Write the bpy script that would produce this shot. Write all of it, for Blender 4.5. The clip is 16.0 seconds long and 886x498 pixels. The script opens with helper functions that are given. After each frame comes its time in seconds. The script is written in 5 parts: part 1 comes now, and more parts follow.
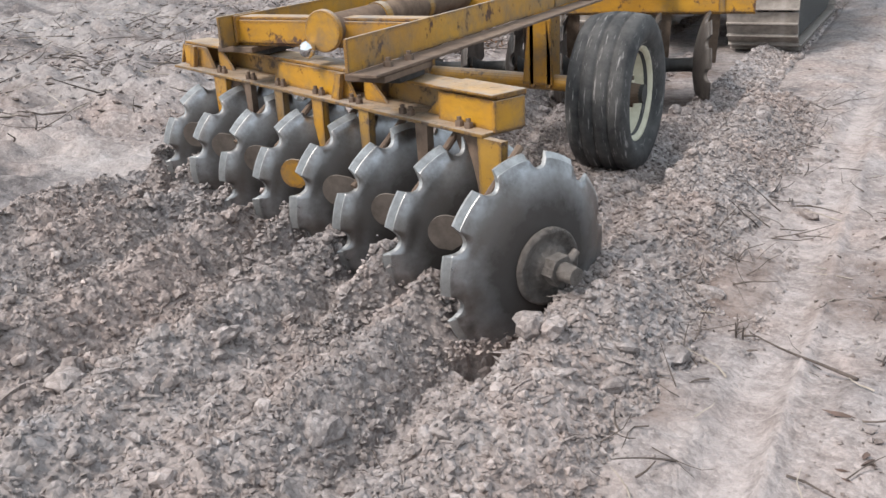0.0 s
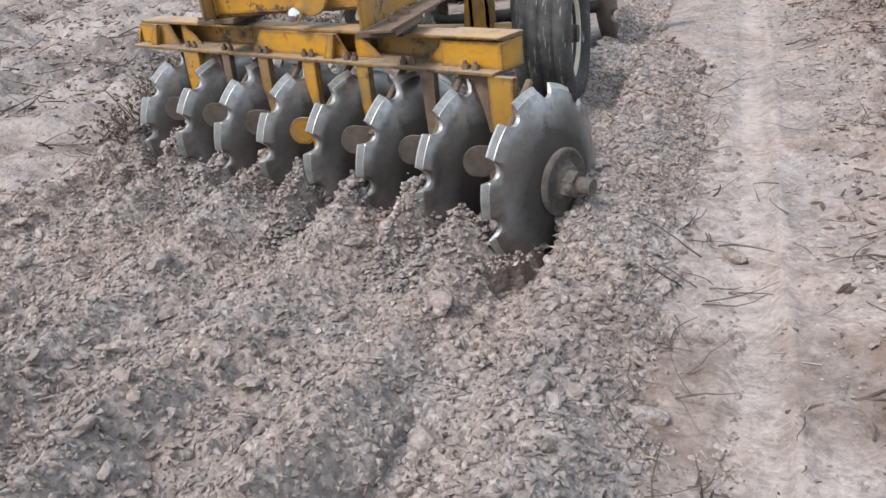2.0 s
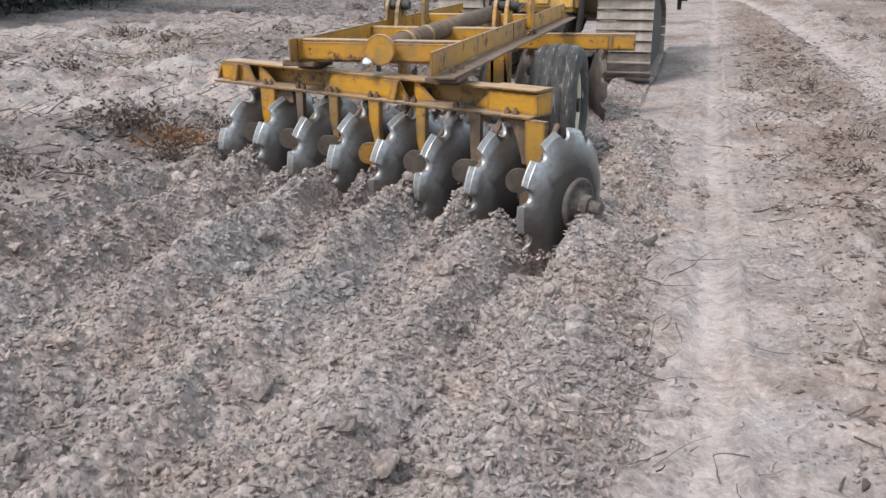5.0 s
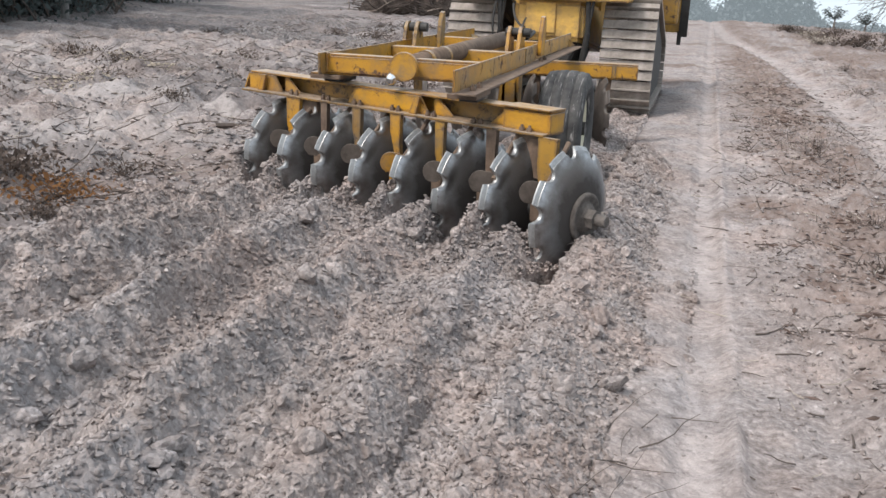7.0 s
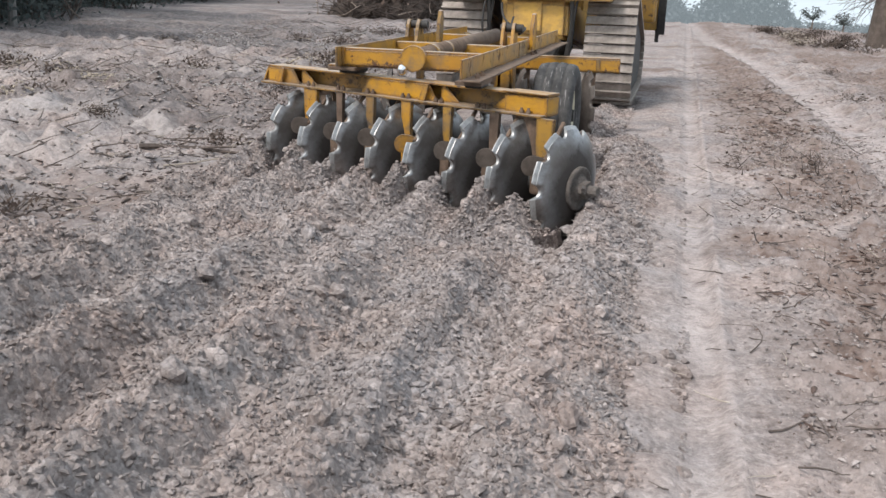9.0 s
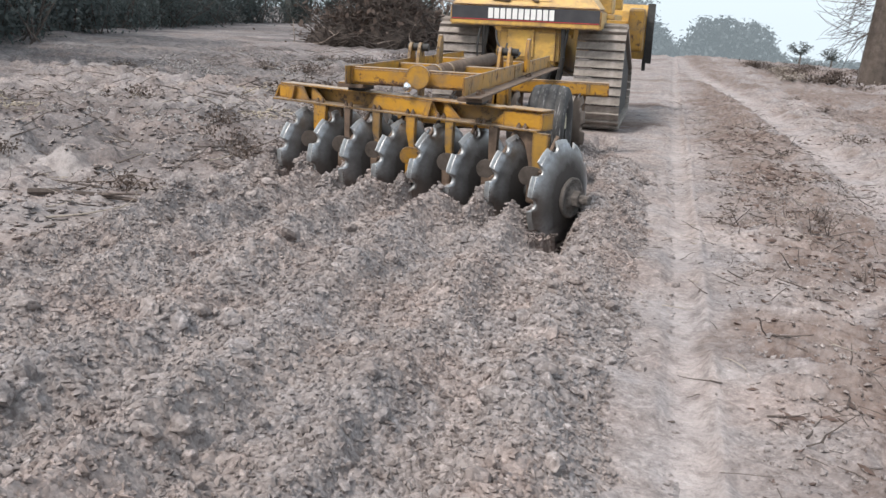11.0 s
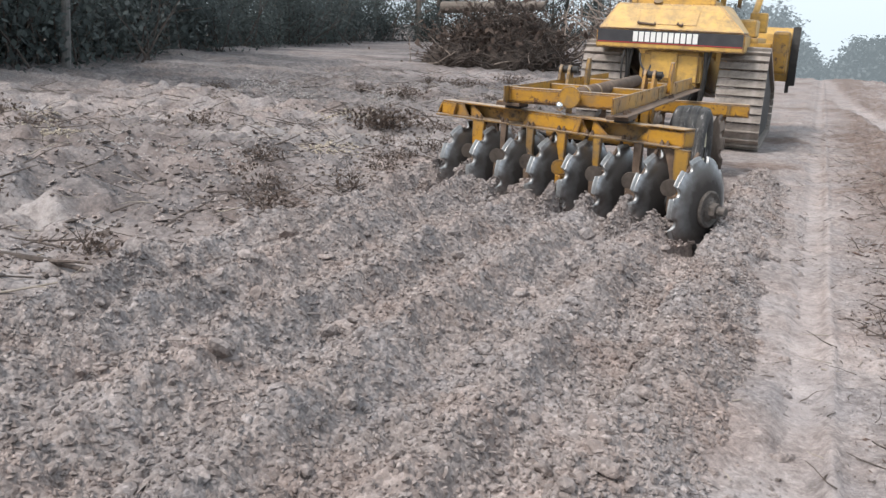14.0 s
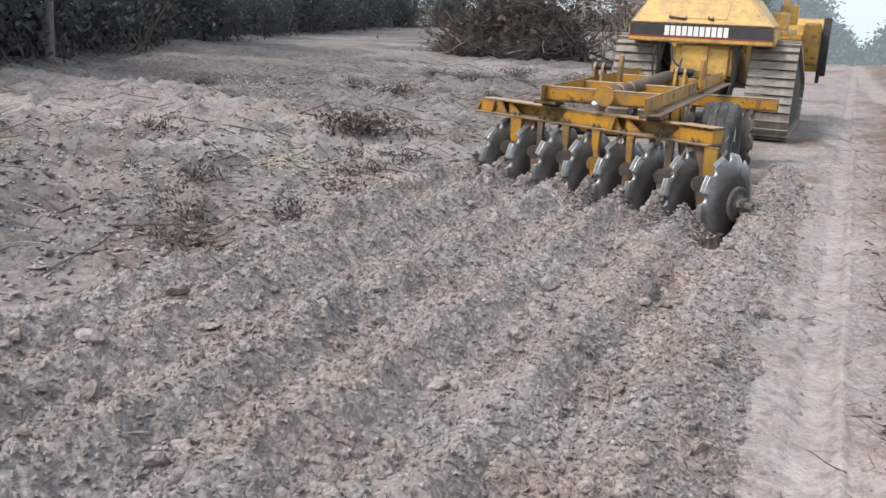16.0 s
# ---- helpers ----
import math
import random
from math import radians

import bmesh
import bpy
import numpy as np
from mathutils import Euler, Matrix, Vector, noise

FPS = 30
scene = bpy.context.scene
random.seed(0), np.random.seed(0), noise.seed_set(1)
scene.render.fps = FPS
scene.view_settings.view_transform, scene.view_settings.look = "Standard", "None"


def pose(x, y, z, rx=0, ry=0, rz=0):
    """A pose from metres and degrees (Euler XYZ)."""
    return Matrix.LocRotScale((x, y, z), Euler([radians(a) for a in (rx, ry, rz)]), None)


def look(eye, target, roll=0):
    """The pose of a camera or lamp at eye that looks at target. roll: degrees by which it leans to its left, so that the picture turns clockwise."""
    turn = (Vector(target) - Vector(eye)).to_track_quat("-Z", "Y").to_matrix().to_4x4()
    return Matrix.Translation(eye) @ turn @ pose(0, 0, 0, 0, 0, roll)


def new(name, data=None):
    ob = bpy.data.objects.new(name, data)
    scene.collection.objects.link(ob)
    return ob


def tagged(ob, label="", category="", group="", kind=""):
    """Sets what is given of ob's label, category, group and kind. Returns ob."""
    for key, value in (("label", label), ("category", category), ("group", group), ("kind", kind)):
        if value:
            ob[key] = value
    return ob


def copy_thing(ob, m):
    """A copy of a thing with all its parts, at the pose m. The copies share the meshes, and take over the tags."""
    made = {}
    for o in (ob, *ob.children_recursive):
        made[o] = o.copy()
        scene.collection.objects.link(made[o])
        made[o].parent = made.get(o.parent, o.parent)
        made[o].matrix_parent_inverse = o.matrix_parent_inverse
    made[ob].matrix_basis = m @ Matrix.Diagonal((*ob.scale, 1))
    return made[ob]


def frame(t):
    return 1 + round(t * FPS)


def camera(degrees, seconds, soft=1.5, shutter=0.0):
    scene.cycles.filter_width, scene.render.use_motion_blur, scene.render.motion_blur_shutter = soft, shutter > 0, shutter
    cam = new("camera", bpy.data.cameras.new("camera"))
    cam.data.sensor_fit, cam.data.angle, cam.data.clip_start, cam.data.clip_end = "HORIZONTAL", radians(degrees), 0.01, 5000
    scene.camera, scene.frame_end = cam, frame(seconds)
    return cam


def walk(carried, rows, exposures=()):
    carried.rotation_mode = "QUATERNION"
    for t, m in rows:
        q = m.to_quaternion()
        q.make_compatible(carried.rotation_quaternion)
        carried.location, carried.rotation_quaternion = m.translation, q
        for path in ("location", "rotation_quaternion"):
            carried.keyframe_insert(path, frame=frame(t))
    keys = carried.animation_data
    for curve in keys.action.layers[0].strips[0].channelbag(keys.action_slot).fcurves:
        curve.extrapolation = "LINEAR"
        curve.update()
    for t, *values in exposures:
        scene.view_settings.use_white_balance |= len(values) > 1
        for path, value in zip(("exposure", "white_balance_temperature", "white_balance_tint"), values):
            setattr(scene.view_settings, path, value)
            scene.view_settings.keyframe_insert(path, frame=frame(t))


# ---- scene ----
cam = camera(52.5, 16.0)
# seconds, x, y, z, and the three angles of the carried camera
PATH = [
    (0.0, -0.080, -0.041, 1.405, 69.07, 2.82, 27.88),
    (0.5, -0.301, 0.226, 1.374, 69.29, 3.83, 22.28),
    (1.0, -0.395, 0.493, 1.430, 67.52, 3.66, 20.47),
    (1.5, -0.457, 0.764, 1.411, 67.25, 3.24, 19.80),
    (2.0, -0.479, 1.021, 1.463, 66.19, 5.92, 17.23),
    (2.5, -0.473, 1.162, 1.453, 67.23, 4.92, 14.61),
    (3.0, -0.493, 1.343, 1.376, 70.70, 0.45, 15.99),
    (5.5, -0.561, 2.741, 1.451, 71.90, 0.58, 15.88),
    (6.0, -0.617, 3.093, 1.451, 72.57, 1.12, 14.89),
    (6.5, -0.573, 3.419, 1.448, 73.16, -0.79, 14.82),
    (7.0, -0.560, 3.691, 1.464, 73.18, -2.12, 16.01),
    (7.5, -0.606, 3.961, 1.481, 73.41, 0.19, 15.72),
    (8.0, -0.626, 4.188, 1.481, 72.94, -0.12, 15.13),
    (10.5, -0.601, 5.542, 1.368, 74.93, -3.20, 14.73),
    (11.0, -0.623, 5.867, 1.395, 75.27, -2.55, 13.95),
    (11.5, -0.594, 6.144, 1.412, 75.91, -1.56, 13.10),
    (12.0, -0.538, 6.403, 1.440, 76.57, -2.41, 16.45),
    (12.5, -0.529, 6.651, 1.414, 76.41, -2.18, 18.66),
    (13.0, -0.563, 6.942, 1.436, 75.14, -2.55, 19.54),
    (13.5, -0.567, 7.231, 1.434, 74.75, -3.65, 20.93),
    (14.0, -0.539, 7.592, 1.449, 75.97, -2.70, 22.47),
    (14.5, -0.572, 7.992, 1.474, 74.11, -1.52, 23.01),
    (15.0, -0.565, 8.320, 1.494, 73.26, -1.69, 23.24),
    (15.5, -0.507, 8.623, 1.540, 74.07, -2.80, 24.74),
    (16.0, -0.471, 8.835, 1.595, 74.91, -2.32, 24.23),
]
walk(cam, [(t, pose(x, y, z, rx, ry, rz)) for t, x, y, z, rx, ry, rz in PATH], [(0.0, 0.66), (1.2, 0.66), (2.5, 0.55), (5.5, 0.53), (8.0, 0.5), (10.5, 0.45), (16.0, 0.47)])

# seconds and how far the machine has gone: sideways, ahead, up
RUN = [
    (0.0, 0.000, -0.000, 0.006),
    (0.5, -0.007, 0.413, -0.009),
    (1.0, -0.009, 0.831, -0.006),
    (1.5, -0.007, 1.252, 0.008),
    (2.0, 0.000, 1.676, 0.005),
    (2.5, 0.005, 2.091, -0.001),
    (3.0, 0.011, 2.506, -0.000),
    (5.5, 0.042, 4.572, -0.020),
    (6.0, 0.047, 4.984, 0.006),
    (6.5, 0.050, 5.396, -0.005),
    (7.0, 0.049, 5.809, 0.006),
    (7.5, 0.035, 6.220, 0.002),
    (8.0, 0.014, 6.628, 0.013),
    (10.5, -0.026, 8.692, -0.003),
    (11.0, -0.031, 9.102, 0.005),
    (11.5, -0.031, 9.512, 0.003),
    (12.0, -0.026, 9.922, 0.005),
    (12.5, -0.020, 10.332, 0.001),
    (13.0, -0.018, 10.744, 0.000),
    (13.5, -0.018, 11.156, -0.001),
    (14.0, -0.017, 11.570, 0.001),
    (14.5, -0.018, 11.981, -0.002),
    (15.0, -0.020, 12.391, -0.002),
    (15.5, -0.014, 12.803, -0.003),
    (16.0, 0.000, 13.219, -0.007),
]
SPEED = RUN[-1][2] / 16.0


def gone(t):
    """How far ahead the machine is at t seconds."""
    return float(np.interp(t, [r[0] for r in RUN], [r[2] for r in RUN]))


# ---- world and light: overcast, hazy, sun behind thin cloud ----
world = bpy.data.worlds.new("World")
scene.world = world
world.use_nodes = True
wn, wl = world.node_tree.nodes, world.node_tree.links
sky = wn.new("ShaderNodeTexSky")
sky.sky_type = "NISHITA"
sky.sun_disc = False
sky.sun_elevation, sky.sun_rotation = radians(52), radians(215)
sky.air_density, sky.dust_density, sky.ozone_density = 1.0, 6.0, 1.0
veil = wn.new("ShaderNodeMix")
veil.data_type = "RGBA"
veil.inputs["Factor"].default_value = 0.72
veil.inputs["B"].default_value = (6.3, 7.2, 7.9, 1)
wl.new(sky.outputs["Color"], veil.inputs["A"])
wl.new(veil.outputs["Result"], wn["Background"].inputs["Color"])
wn["Background"].inputs["Strength"].default_value = 0.135
sun = new("sun", bpy.data.lights.new("sun", "SUN"))
sun.data.energy, sun.data.angle, sun.data.color = 2.3, radians(14), (1.0, 0.95, 0.91)
sun.matrix_world = look((-7, -9, 15), (0, 0, 0))


# ---- materials ----
def material(name):
    m = bpy.data.materials.new(name)
    m.use_nodes = True
    return m, m.node_tree.nodes, m.node_tree.links, m.node_tree.nodes["Principled BSDF"]


def noise_node(n, l, scale, detail=4, rough=0.6, vec=None):
    t = n.new("ShaderNodeTexNoise")
    t.inputs["Scale"].default_value, t.inputs["Detail"].default_value, t.inputs["Roughness"].default_value = scale, detail, rough
    if vec:
        l.new(vec, t.inputs["Vector"])
    return t.outputs["Fac"]


def ramp(n, l, fac, *stops):
    r = n.new("ShaderNodeValToRGB")
    while len(r.color_ramp.elements) < len(stops):
        r.color_ramp.elements.new(0.5)
    for e, (p, c) in zip(r.color_ramp.elements, stops):
        e.position, e.color = p, (*c, 1) if len(c) == 3 else c
    l.new(fac, r.inputs["Fac"])
    return r.outputs["Color"]


def mix(n, l, fac, a, b, mode="MIX"):
    m = n.new("ShaderNodeMix")
    m.data_type, m.blend_type = "RGBA", mode
    for key, v in (("Factor", fac), ("A", a), ("B", b)):
        if isinstance(v, (int, float)):
            m.inputs[key].default_value = v
        elif isinstance(v, tuple):
            m.inputs[key].default_value = (*v, 1)
        else:
            l.new(v, m.inputs[key])
    return m.outputs["Result"]


def bump(n, l, p, height, strength, distance):
    b = n.new("ShaderNodeBump")
    b.inputs["Strength"].default_value, b.inputs["Distance"].default_value = strength, distance
    l.new(height, b.inputs["Height"])
    l.new(b.outputs["Normal"], p.inputs["Normal"])


def coords(n):
    return n.new("ShaderNodeTexCoord").outputs["Object"]


def soil(name, dark, mid, light, patch=None, attr=False):
    m, n, l, p = material(name)
    v = coords(n)
    fine = noise_node(n, l, 38, 6, 0.7, v)
    big = noise_node(n, l, 1.3, 4, 0.6, v)
    c = ramp(n, l, fine, (0.28, dark), (0.5, mid), (0.72, light))
    c = mix(n, l, ramp(n, l, big, (0.35, (0, 0, 0)), (0.68, (0.55, 0.55, 0.55))), c, light)
    isl = n.new("ShaderNodeNewGeometry").outputs["Random Per Island"]
    c = mix(n, l, 0.6, c, ramp(n, l, isl, (0.0, (0.70, 0.68, 0.67)), (0.75, (1.0, 1.0, 1.0)), (1.0, (1.35, 1.35, 1.35))), "MULTIPLY")
    # veins of greyer and of browner earth
    c = mix(n, l, 0.8, c, ramp(n, l, noise_node(n, l, 1.7, 5, 0.65, v), (0.34, (0.92, 0.97, 1.02)), (0.5, (1, 1, 1)), (0.66, (1.05, 0.97, 0.93))), "MULTIPLY")
    cell = n.new("ShaderNodeTexVoronoi")
    cell.inputs["Scale"].default_value = 55
    warp = n.new("ShaderNodeVectorMath")
    warp.operation = "ADD"
    wob = n.new("ShaderNodeTexNoise")
    wob.inputs["Scale"].default_value, wob.inputs["Detail"].default_value = 25, 3
    l.new(v, wob.inputs["Vector"])
    small = n.new("ShaderNodeVectorMath")
    small.operation = "SCALE"
    small.inputs["Scale"].default_value = 0.03
    l.new(wob.outputs["Color"], small.inputs[0])
    l.new(v, warp.inputs[0])
    l.new(small.outputs[0], warp.inputs[1])
    l.new(warp.outputs[0], cell.inputs["Vector"])
    tone = n.new("ShaderNodeSeparateColor")
    l.new(cell.outputs["Color"], tone.inputs[0])
    c = mix(n, l, 0.45 if attr else 0.7, c, ramp(n, l, tone.outputs[0], (0.0, (0.62, 0.6, 0.59)), (0.75, (1.0, 1.0, 1.0)), (1.0, (1.28, 1.28, 1.28))), "MULTIPLY")
    if attr:
        for key, col, amount in (("lane", (0.405, 0.354, 0.337), 0.62), ("ash", (0.105, 0.098, 0.1), 0.75), ("rust", (0.165, 0.122, 0.104), 0.5), ("pale", (0.36, 0.328, 0.315), 0.7)):
            a = n.new("ShaderNodeAttribute")
            a.attribute_name = key
            mul = n.new("ShaderNodeMath")
            mul.operation = "MULTIPLY"
            l.new(a.outputs["Fac"], mul.inputs[0])
            rough = ramp(n, l, noise_node(n, l, 9, 5, 0.7, v), (0.3, (0.25, 0.25, 0.25)), (0.62, (1, 1, 1)))
            if key == "lane":
                mul.inputs[1].default_value = amount
            else:
                l.new(rough, mul.inputs[1])
            c = mix(n, l, mul.outputs[0], c, col)
    if attr:
        specks = ramp(n, l, noise_node(n, l, 13, 9, 0.8, v), (0.40, (0.42, 0.40, 0.40)), (0.5, (1, 1, 1)), (0.66, (1.3, 1.3, 1.3)))
        c = mix(n, l, 0.5, c, specks, "MULTIPLY")
        clumps = ramp(n, l, noise_node(n, l, 3.1, 6, 0.7, v), (0.36, (0.6, 0.58, 0.58)), (0.55, (1.05, 1.05, 1.05)))
        c = mix(n, l, 0.45, c, clumps, "MULTIPLY")
    l.new(c, p.inputs["Base Color"])
    p.inputs["Roughness"].default_value = 1.0
    p.inputs["Specular IOR Level"].default_value = 0.1
    rel = n.new("ShaderNodeMath")
    rel.operation = "SUBTRACT"
    grain = noise_node(n, l, 70, 8, 0.75, v)
    if attr:
        coarse = n.new("ShaderNodeMath")
        coarse.operation = "MULTIPLY_ADD"
        coarse.inputs[1].default_value = 3.5
        l.new(noise_node(n, l, 11, 6, 0.75, v), coarse.inputs[0])
        l.new(grain, coarse.inputs[2])
        grain = coarse.outputs[0]
    l.new(grain, rel.inputs[0])
    l.new(cell.outputs["Distance"], rel.inputs[1])
    bump(n, l, p, rel.outputs[0], 0.5 if attr else 0.7, 0.01 if attr else 0.012)
    return m


def painted(name, base, worn, rust, wear=0.6, grime=(0.20, 0.17, 0.145)):
    """Old machine paint: rust along the edges and in chips, dust lying on what faces up."""
    m, n, l, p = material(name)
    v = coords(n)
    rust_noise = noise_node(n, l, 9, 8, 0.75, v)
    chips = ramp(n, l, rust_noise, (wear + 0.03, (0, 0, 0)), (wear + 0.09, (1, 1, 1)))
    bev = n.new("ShaderNodeBevel")
    bev.samples = 4
    bev.inputs["Radius"].default_value = 0.03
    geo = n.new("ShaderNodeNewGeometry")
    dot = n.new("ShaderNodeVectorMath")
    dot.operation = "DOT_PRODUCT"
    l.new(bev.outputs[0], dot.inputs[0])
    l.new(geo.outputs["Normal"], dot.inputs[1])
    edge = ramp(n, l, dot.outputs["Value"], (0.88, (1, 1, 1)), (0.995, (0, 0, 0)))
    broken = ramp(n, l, noise_node(n, l, 14, 6, 0.7, v), (0.34, (0, 0, 0)), (0.52, (1, 1, 1)))
    edge = mix(n, l, 1.0, edge, broken, "MULTIPLY")
    c = mix(n, l, ramp(n, l, noise_node(n, l, 2.5, 4, 0.6, v), (0.35, (0, 0, 0)), (0.7, (1, 1, 1))), base, worn)
    # scuffs drawn out along the steel
    long = n.new("ShaderNodeMapping")
    long.inputs["Scale"].default_value = (3, 3, 7)
    l.new(v, long.inputs["Vector"])
    scuff = ramp(n, l, noise_node(n, l, 2.0, 7, 0.75, long.outputs[0]), (0.48, (0, 0, 0)), (0.68, (0.6, 0.6, 0.6)))
    c = mix(n, l, scuff, c, tuple(0.45 * b + 0.55 * r for b, r in zip(base, rust)))
    c = mix(n, l, chips, c, rust)
    c = mix(n, l, edge, c, rust)
    sep = n.new("ShaderNodeSeparateXYZ")
    l.new(geo.outputs["Normal"], sep.inputs[0])
    up = ramp(n, l, sep.outputs["Z"], (0.45, (0, 0, 0)), (0.95, (0.8, 0.8, 0.8)))
    dusty = mix(n, l, 1.0, up, ramp(n, l, noise_node(n, l, 7, 6, 0.7, v), (0.3, (0.3, 0.3, 0.3)), (0.6, (1, 1, 1))), "MULTIPLY")
    dust = tuple(min(1, g * 1.5) for g in grime)
    c = mix(n, l, dusty, c, dust)
    streak = ramp(n, l, noise_node(n, l, 5.2, 8, 0.75, v), (0.46, (0, 0, 0)), (0.70, (0.75, 0.75, 0.75)))
    c = mix(n, l, streak, c, tuple(0.55 * g for g in grime))
    l.new(c, p.inputs["Base Color"])
    r = ramp(n, l, chips, (0, (0.48, 0.48, 0.48)), (1, (0.9, 0.9, 0.9)))
    l.new(r, p.inputs["Roughness"])
    bump(n, l, p, noise_node(n, l, 30, 6, 0.7, v), 0.35, 0.004)
    return m


def plain(name, dark, light, scale=20, rough=0.8, metal=0.0, relief=0.4, depth=0.004):
    m, n, l, p = material(name)
    v = coords(n)
    c = ramp(n, l, noise_node(n, l, scale, 6, 0.65, v), (0.3, dark), (0.7, light))
    c = mix(n, l, ramp(n, l, noise_node(n, l, scale / 9, 3, 0.5, v), (0.35, (0, 0, 0)), (0.7, (0.6, 0.6, 0.6))), c, dark)
    l.new(c, p.inputs["Base Color"])
    p.inputs["Roughness"].default_value, p.inputs["Metallic"].default_value = rough, metal
    bump(n, l, p, noise_node(n, l, scale * 2.5, 6, 0.7, v), relief, depth)
    return m


def steel(name, base, rough, dirt):
    """Soil-polished steel: fine rings round the axle, dirt near the hub."""
    m, n, l, p = material(name)
    v = coords(n)
    sep = n.new("ShaderNodeSeparateXYZ")
    l.new(v, sep.inputs[0])
    flat = n.new("ShaderNodeCombineXYZ")
    l.new(sep.outputs["Y"], flat.inputs["X"])
    l.new(sep.outputs["Z"], flat.inputs["Y"])
    length = n.new("ShaderNodeVectorMath")
    length.operation = "LENGTH"
    l.new(flat.outputs[0], length.inputs[0])
    ring = n.new("ShaderNodeCombineXYZ")
    l.new(length.outputs["Value"], ring.inputs["X"])
    rings = noise_node(n, l, 130, 3, 0.6, ring.outputs[0])
    stain = noise_node(n, l, 7, 6, 0.7, v)
    add = n.new("ShaderNodeMath")
    add.operation = "ADD"
    l.new(length.outputs["Value"], add.inputs[0])
    sc = n.new("ShaderNodeMath")
    sc.operation = "MULTIPLY_ADD"
    l.new(stain, sc.inputs[0])
    sc.inputs[1].default_value, sc.inputs[2].default_value = 0.22, -0.11
    l.new(sc.outputs[0], add.inputs[1])
    hubdirt = ramp(n, l, add.outputs[0], (0.19, (dirt, dirt, dirt)), (0.315, (0.0, 0.0, 0.0)))
    c = mix(n, l, rings, tuple(0.8 * b for b in base), base)
    c = mix(n, l, ramp(n, l, stain, (0.42, (0, 0, 0)), (0.66, (0.85, 0.85, 0.85))), c, (0.085, 0.076, 0.07))
    film = ramp(n, l, noise_node(n, l, 2.6, 5, 0.7, v), (0.36, (0, 0, 0)), (0.60, (0.8, 0.8, 0.8)))
    c = mix(n, l, film, c, (0.13, 0.113, 0.102))
    c = mix(n, l, hubdirt, c, (0.045, 0.039, 0.036))
    l.new(c, p.inputs["Base Color"])
    met = ramp(n, l, hubdirt, (0, (0.92, 0.92, 0.92)), (1, (0.0, 0.0, 0.0)))
    l.new(met, p.inputs["Metallic"])
    rr = ramp(n, l, stain, (0.3, (rough, rough, rough)), (0.8, (min(1, rough + 0.25),) * 3))
    l.new(mix(n, l, hubdirt, rr, (0.95, 0.95, 0.95)), p.inputs["Roughness"])
    p.inputs["Specular IOR Level"].default_value = 0.15
    bump(n, l, p, rings, 0.12, 0.002)
    return m


GROUND = soil("burnt_dusty_ground", (0.155, 0.131, 0.124), (0.265, 0.230, 0.218), (0.40, 0.355, 0.338), attr=True)
PLOWED = soil("turned_soil", (0.155, 0.132, 0.124), (0.27, 0.234, 0.22), (0.385, 0.341, 0.324))
YELLOW = painted("worn_yellow_paint", (0.45, 0.228, 0.012), (0.36, 0.17, 0.014), (0.085, 0.042, 0.025), 0.54)
OLIVE = painted("soiled_yellow_paint", (0.33, 0.18, 0.022), (0.26, 0.14, 0.025), (0.085, 0.05, 0.032), 0.51)
GRIMY = painted("grimy_yellow_paint", (0.30, 0.155, 0.02), (0.19, 0.105, 0.025), (0.07, 0.045, 0.03), 0.5)
DOZER = painted("bulldozer_yellow_paint", (0.60, 0.36, 0.075), (0.54, 0.32, 0.08), (0.2, 0.1, 0.04), 0.63, (0.26, 0.2, 0.14))
RUSTY = plain("rusty_iron", (0.07, 0.045, 0.032), (0.20, 0.14, 0.10), 14, 0.9)
DARK = plain("greasy_black_iron", (0.012, 0.011, 0.011), (0.05, 0.046, 0.042), 16, 0.7)
m, n_, l_, p_ = material("dust_streaked_rubber")
stretch = n_.new("ShaderNodeMapping")
stretch.inputs["Scale"].default_value = (60, 7, 7)
l_.new(coords(n_), stretch.inputs["Vector"])
streaks = ramp(n_, l_, noise_node(n_, l_, 1.0, 4, 0.65, stretch.outputs[0]), (0.58, (0, 0, 0)), (0.72, (1, 1, 1)))
patches = ramp(n_, l_, noise_node(n_, l_, 6, 6, 0.7, coords(n_)), (0.35, (0.017, 0.017, 0.018)), (0.72, (0.085, 0.081, 0.078)))
l_.new(mix(n_, l_, streaks, patches, (0.30, 0.285, 0.275)), p_.inputs["Base Color"])
p_.inputs["Roughness"].default_value = 0.85
bump(n_, l_, p_, noise_node(n_, l_, 40, 5, 0.7, coords(n_)), 0.3, 0.004)
RUBBER = m
RIM = plain("cream_wheel_paint", (0.42, 0.39, 0.28), (0.66, 0.62, 0.48), 10, 0.6)
DISC = steel("polished_disc_steel", (0.45, 0.455, 0.47), 0.22, 0.95)
OLD_DISC = plain("soiled_disc_steel", (0.06, 0.05, 0.045), (0.17, 0.15, 0.135), 8, 0.6, 0.5)
EDGE = plain("bright_bevel_steel", (0.22, 0.215, 0.21), (0.52, 0.52, 0.515), 16, 0.42, 0.75, 0.2, 0.001)
SHOE = plain("soiled_track_steel", (0.15, 0.126, 0.108), (0.40, 0.355, 0.32), 9, 0.72, 0.25)
GLASS = plain("dark_cab_glass", (0.012, 0.014, 0.014), (0.02, 0.022, 0.022), 3, 0.12, 0.0, 0.02)
CHROME = plain("chromed_rod", (0.6, 0.6, 0.6), (0.8, 0.8, 0.8), 10, 0.15, 1.0, 0.05)
BLACK = plain("black_band_paint", (0.022, 0.022, 0.026), (0.055, 0.052, 0.055), 6, 0.6)
WHITE = plain("white_lettering_paint", (0.70, 0.69, 0.66), (0.82, 0.81, 0.79), 10, 0.6)
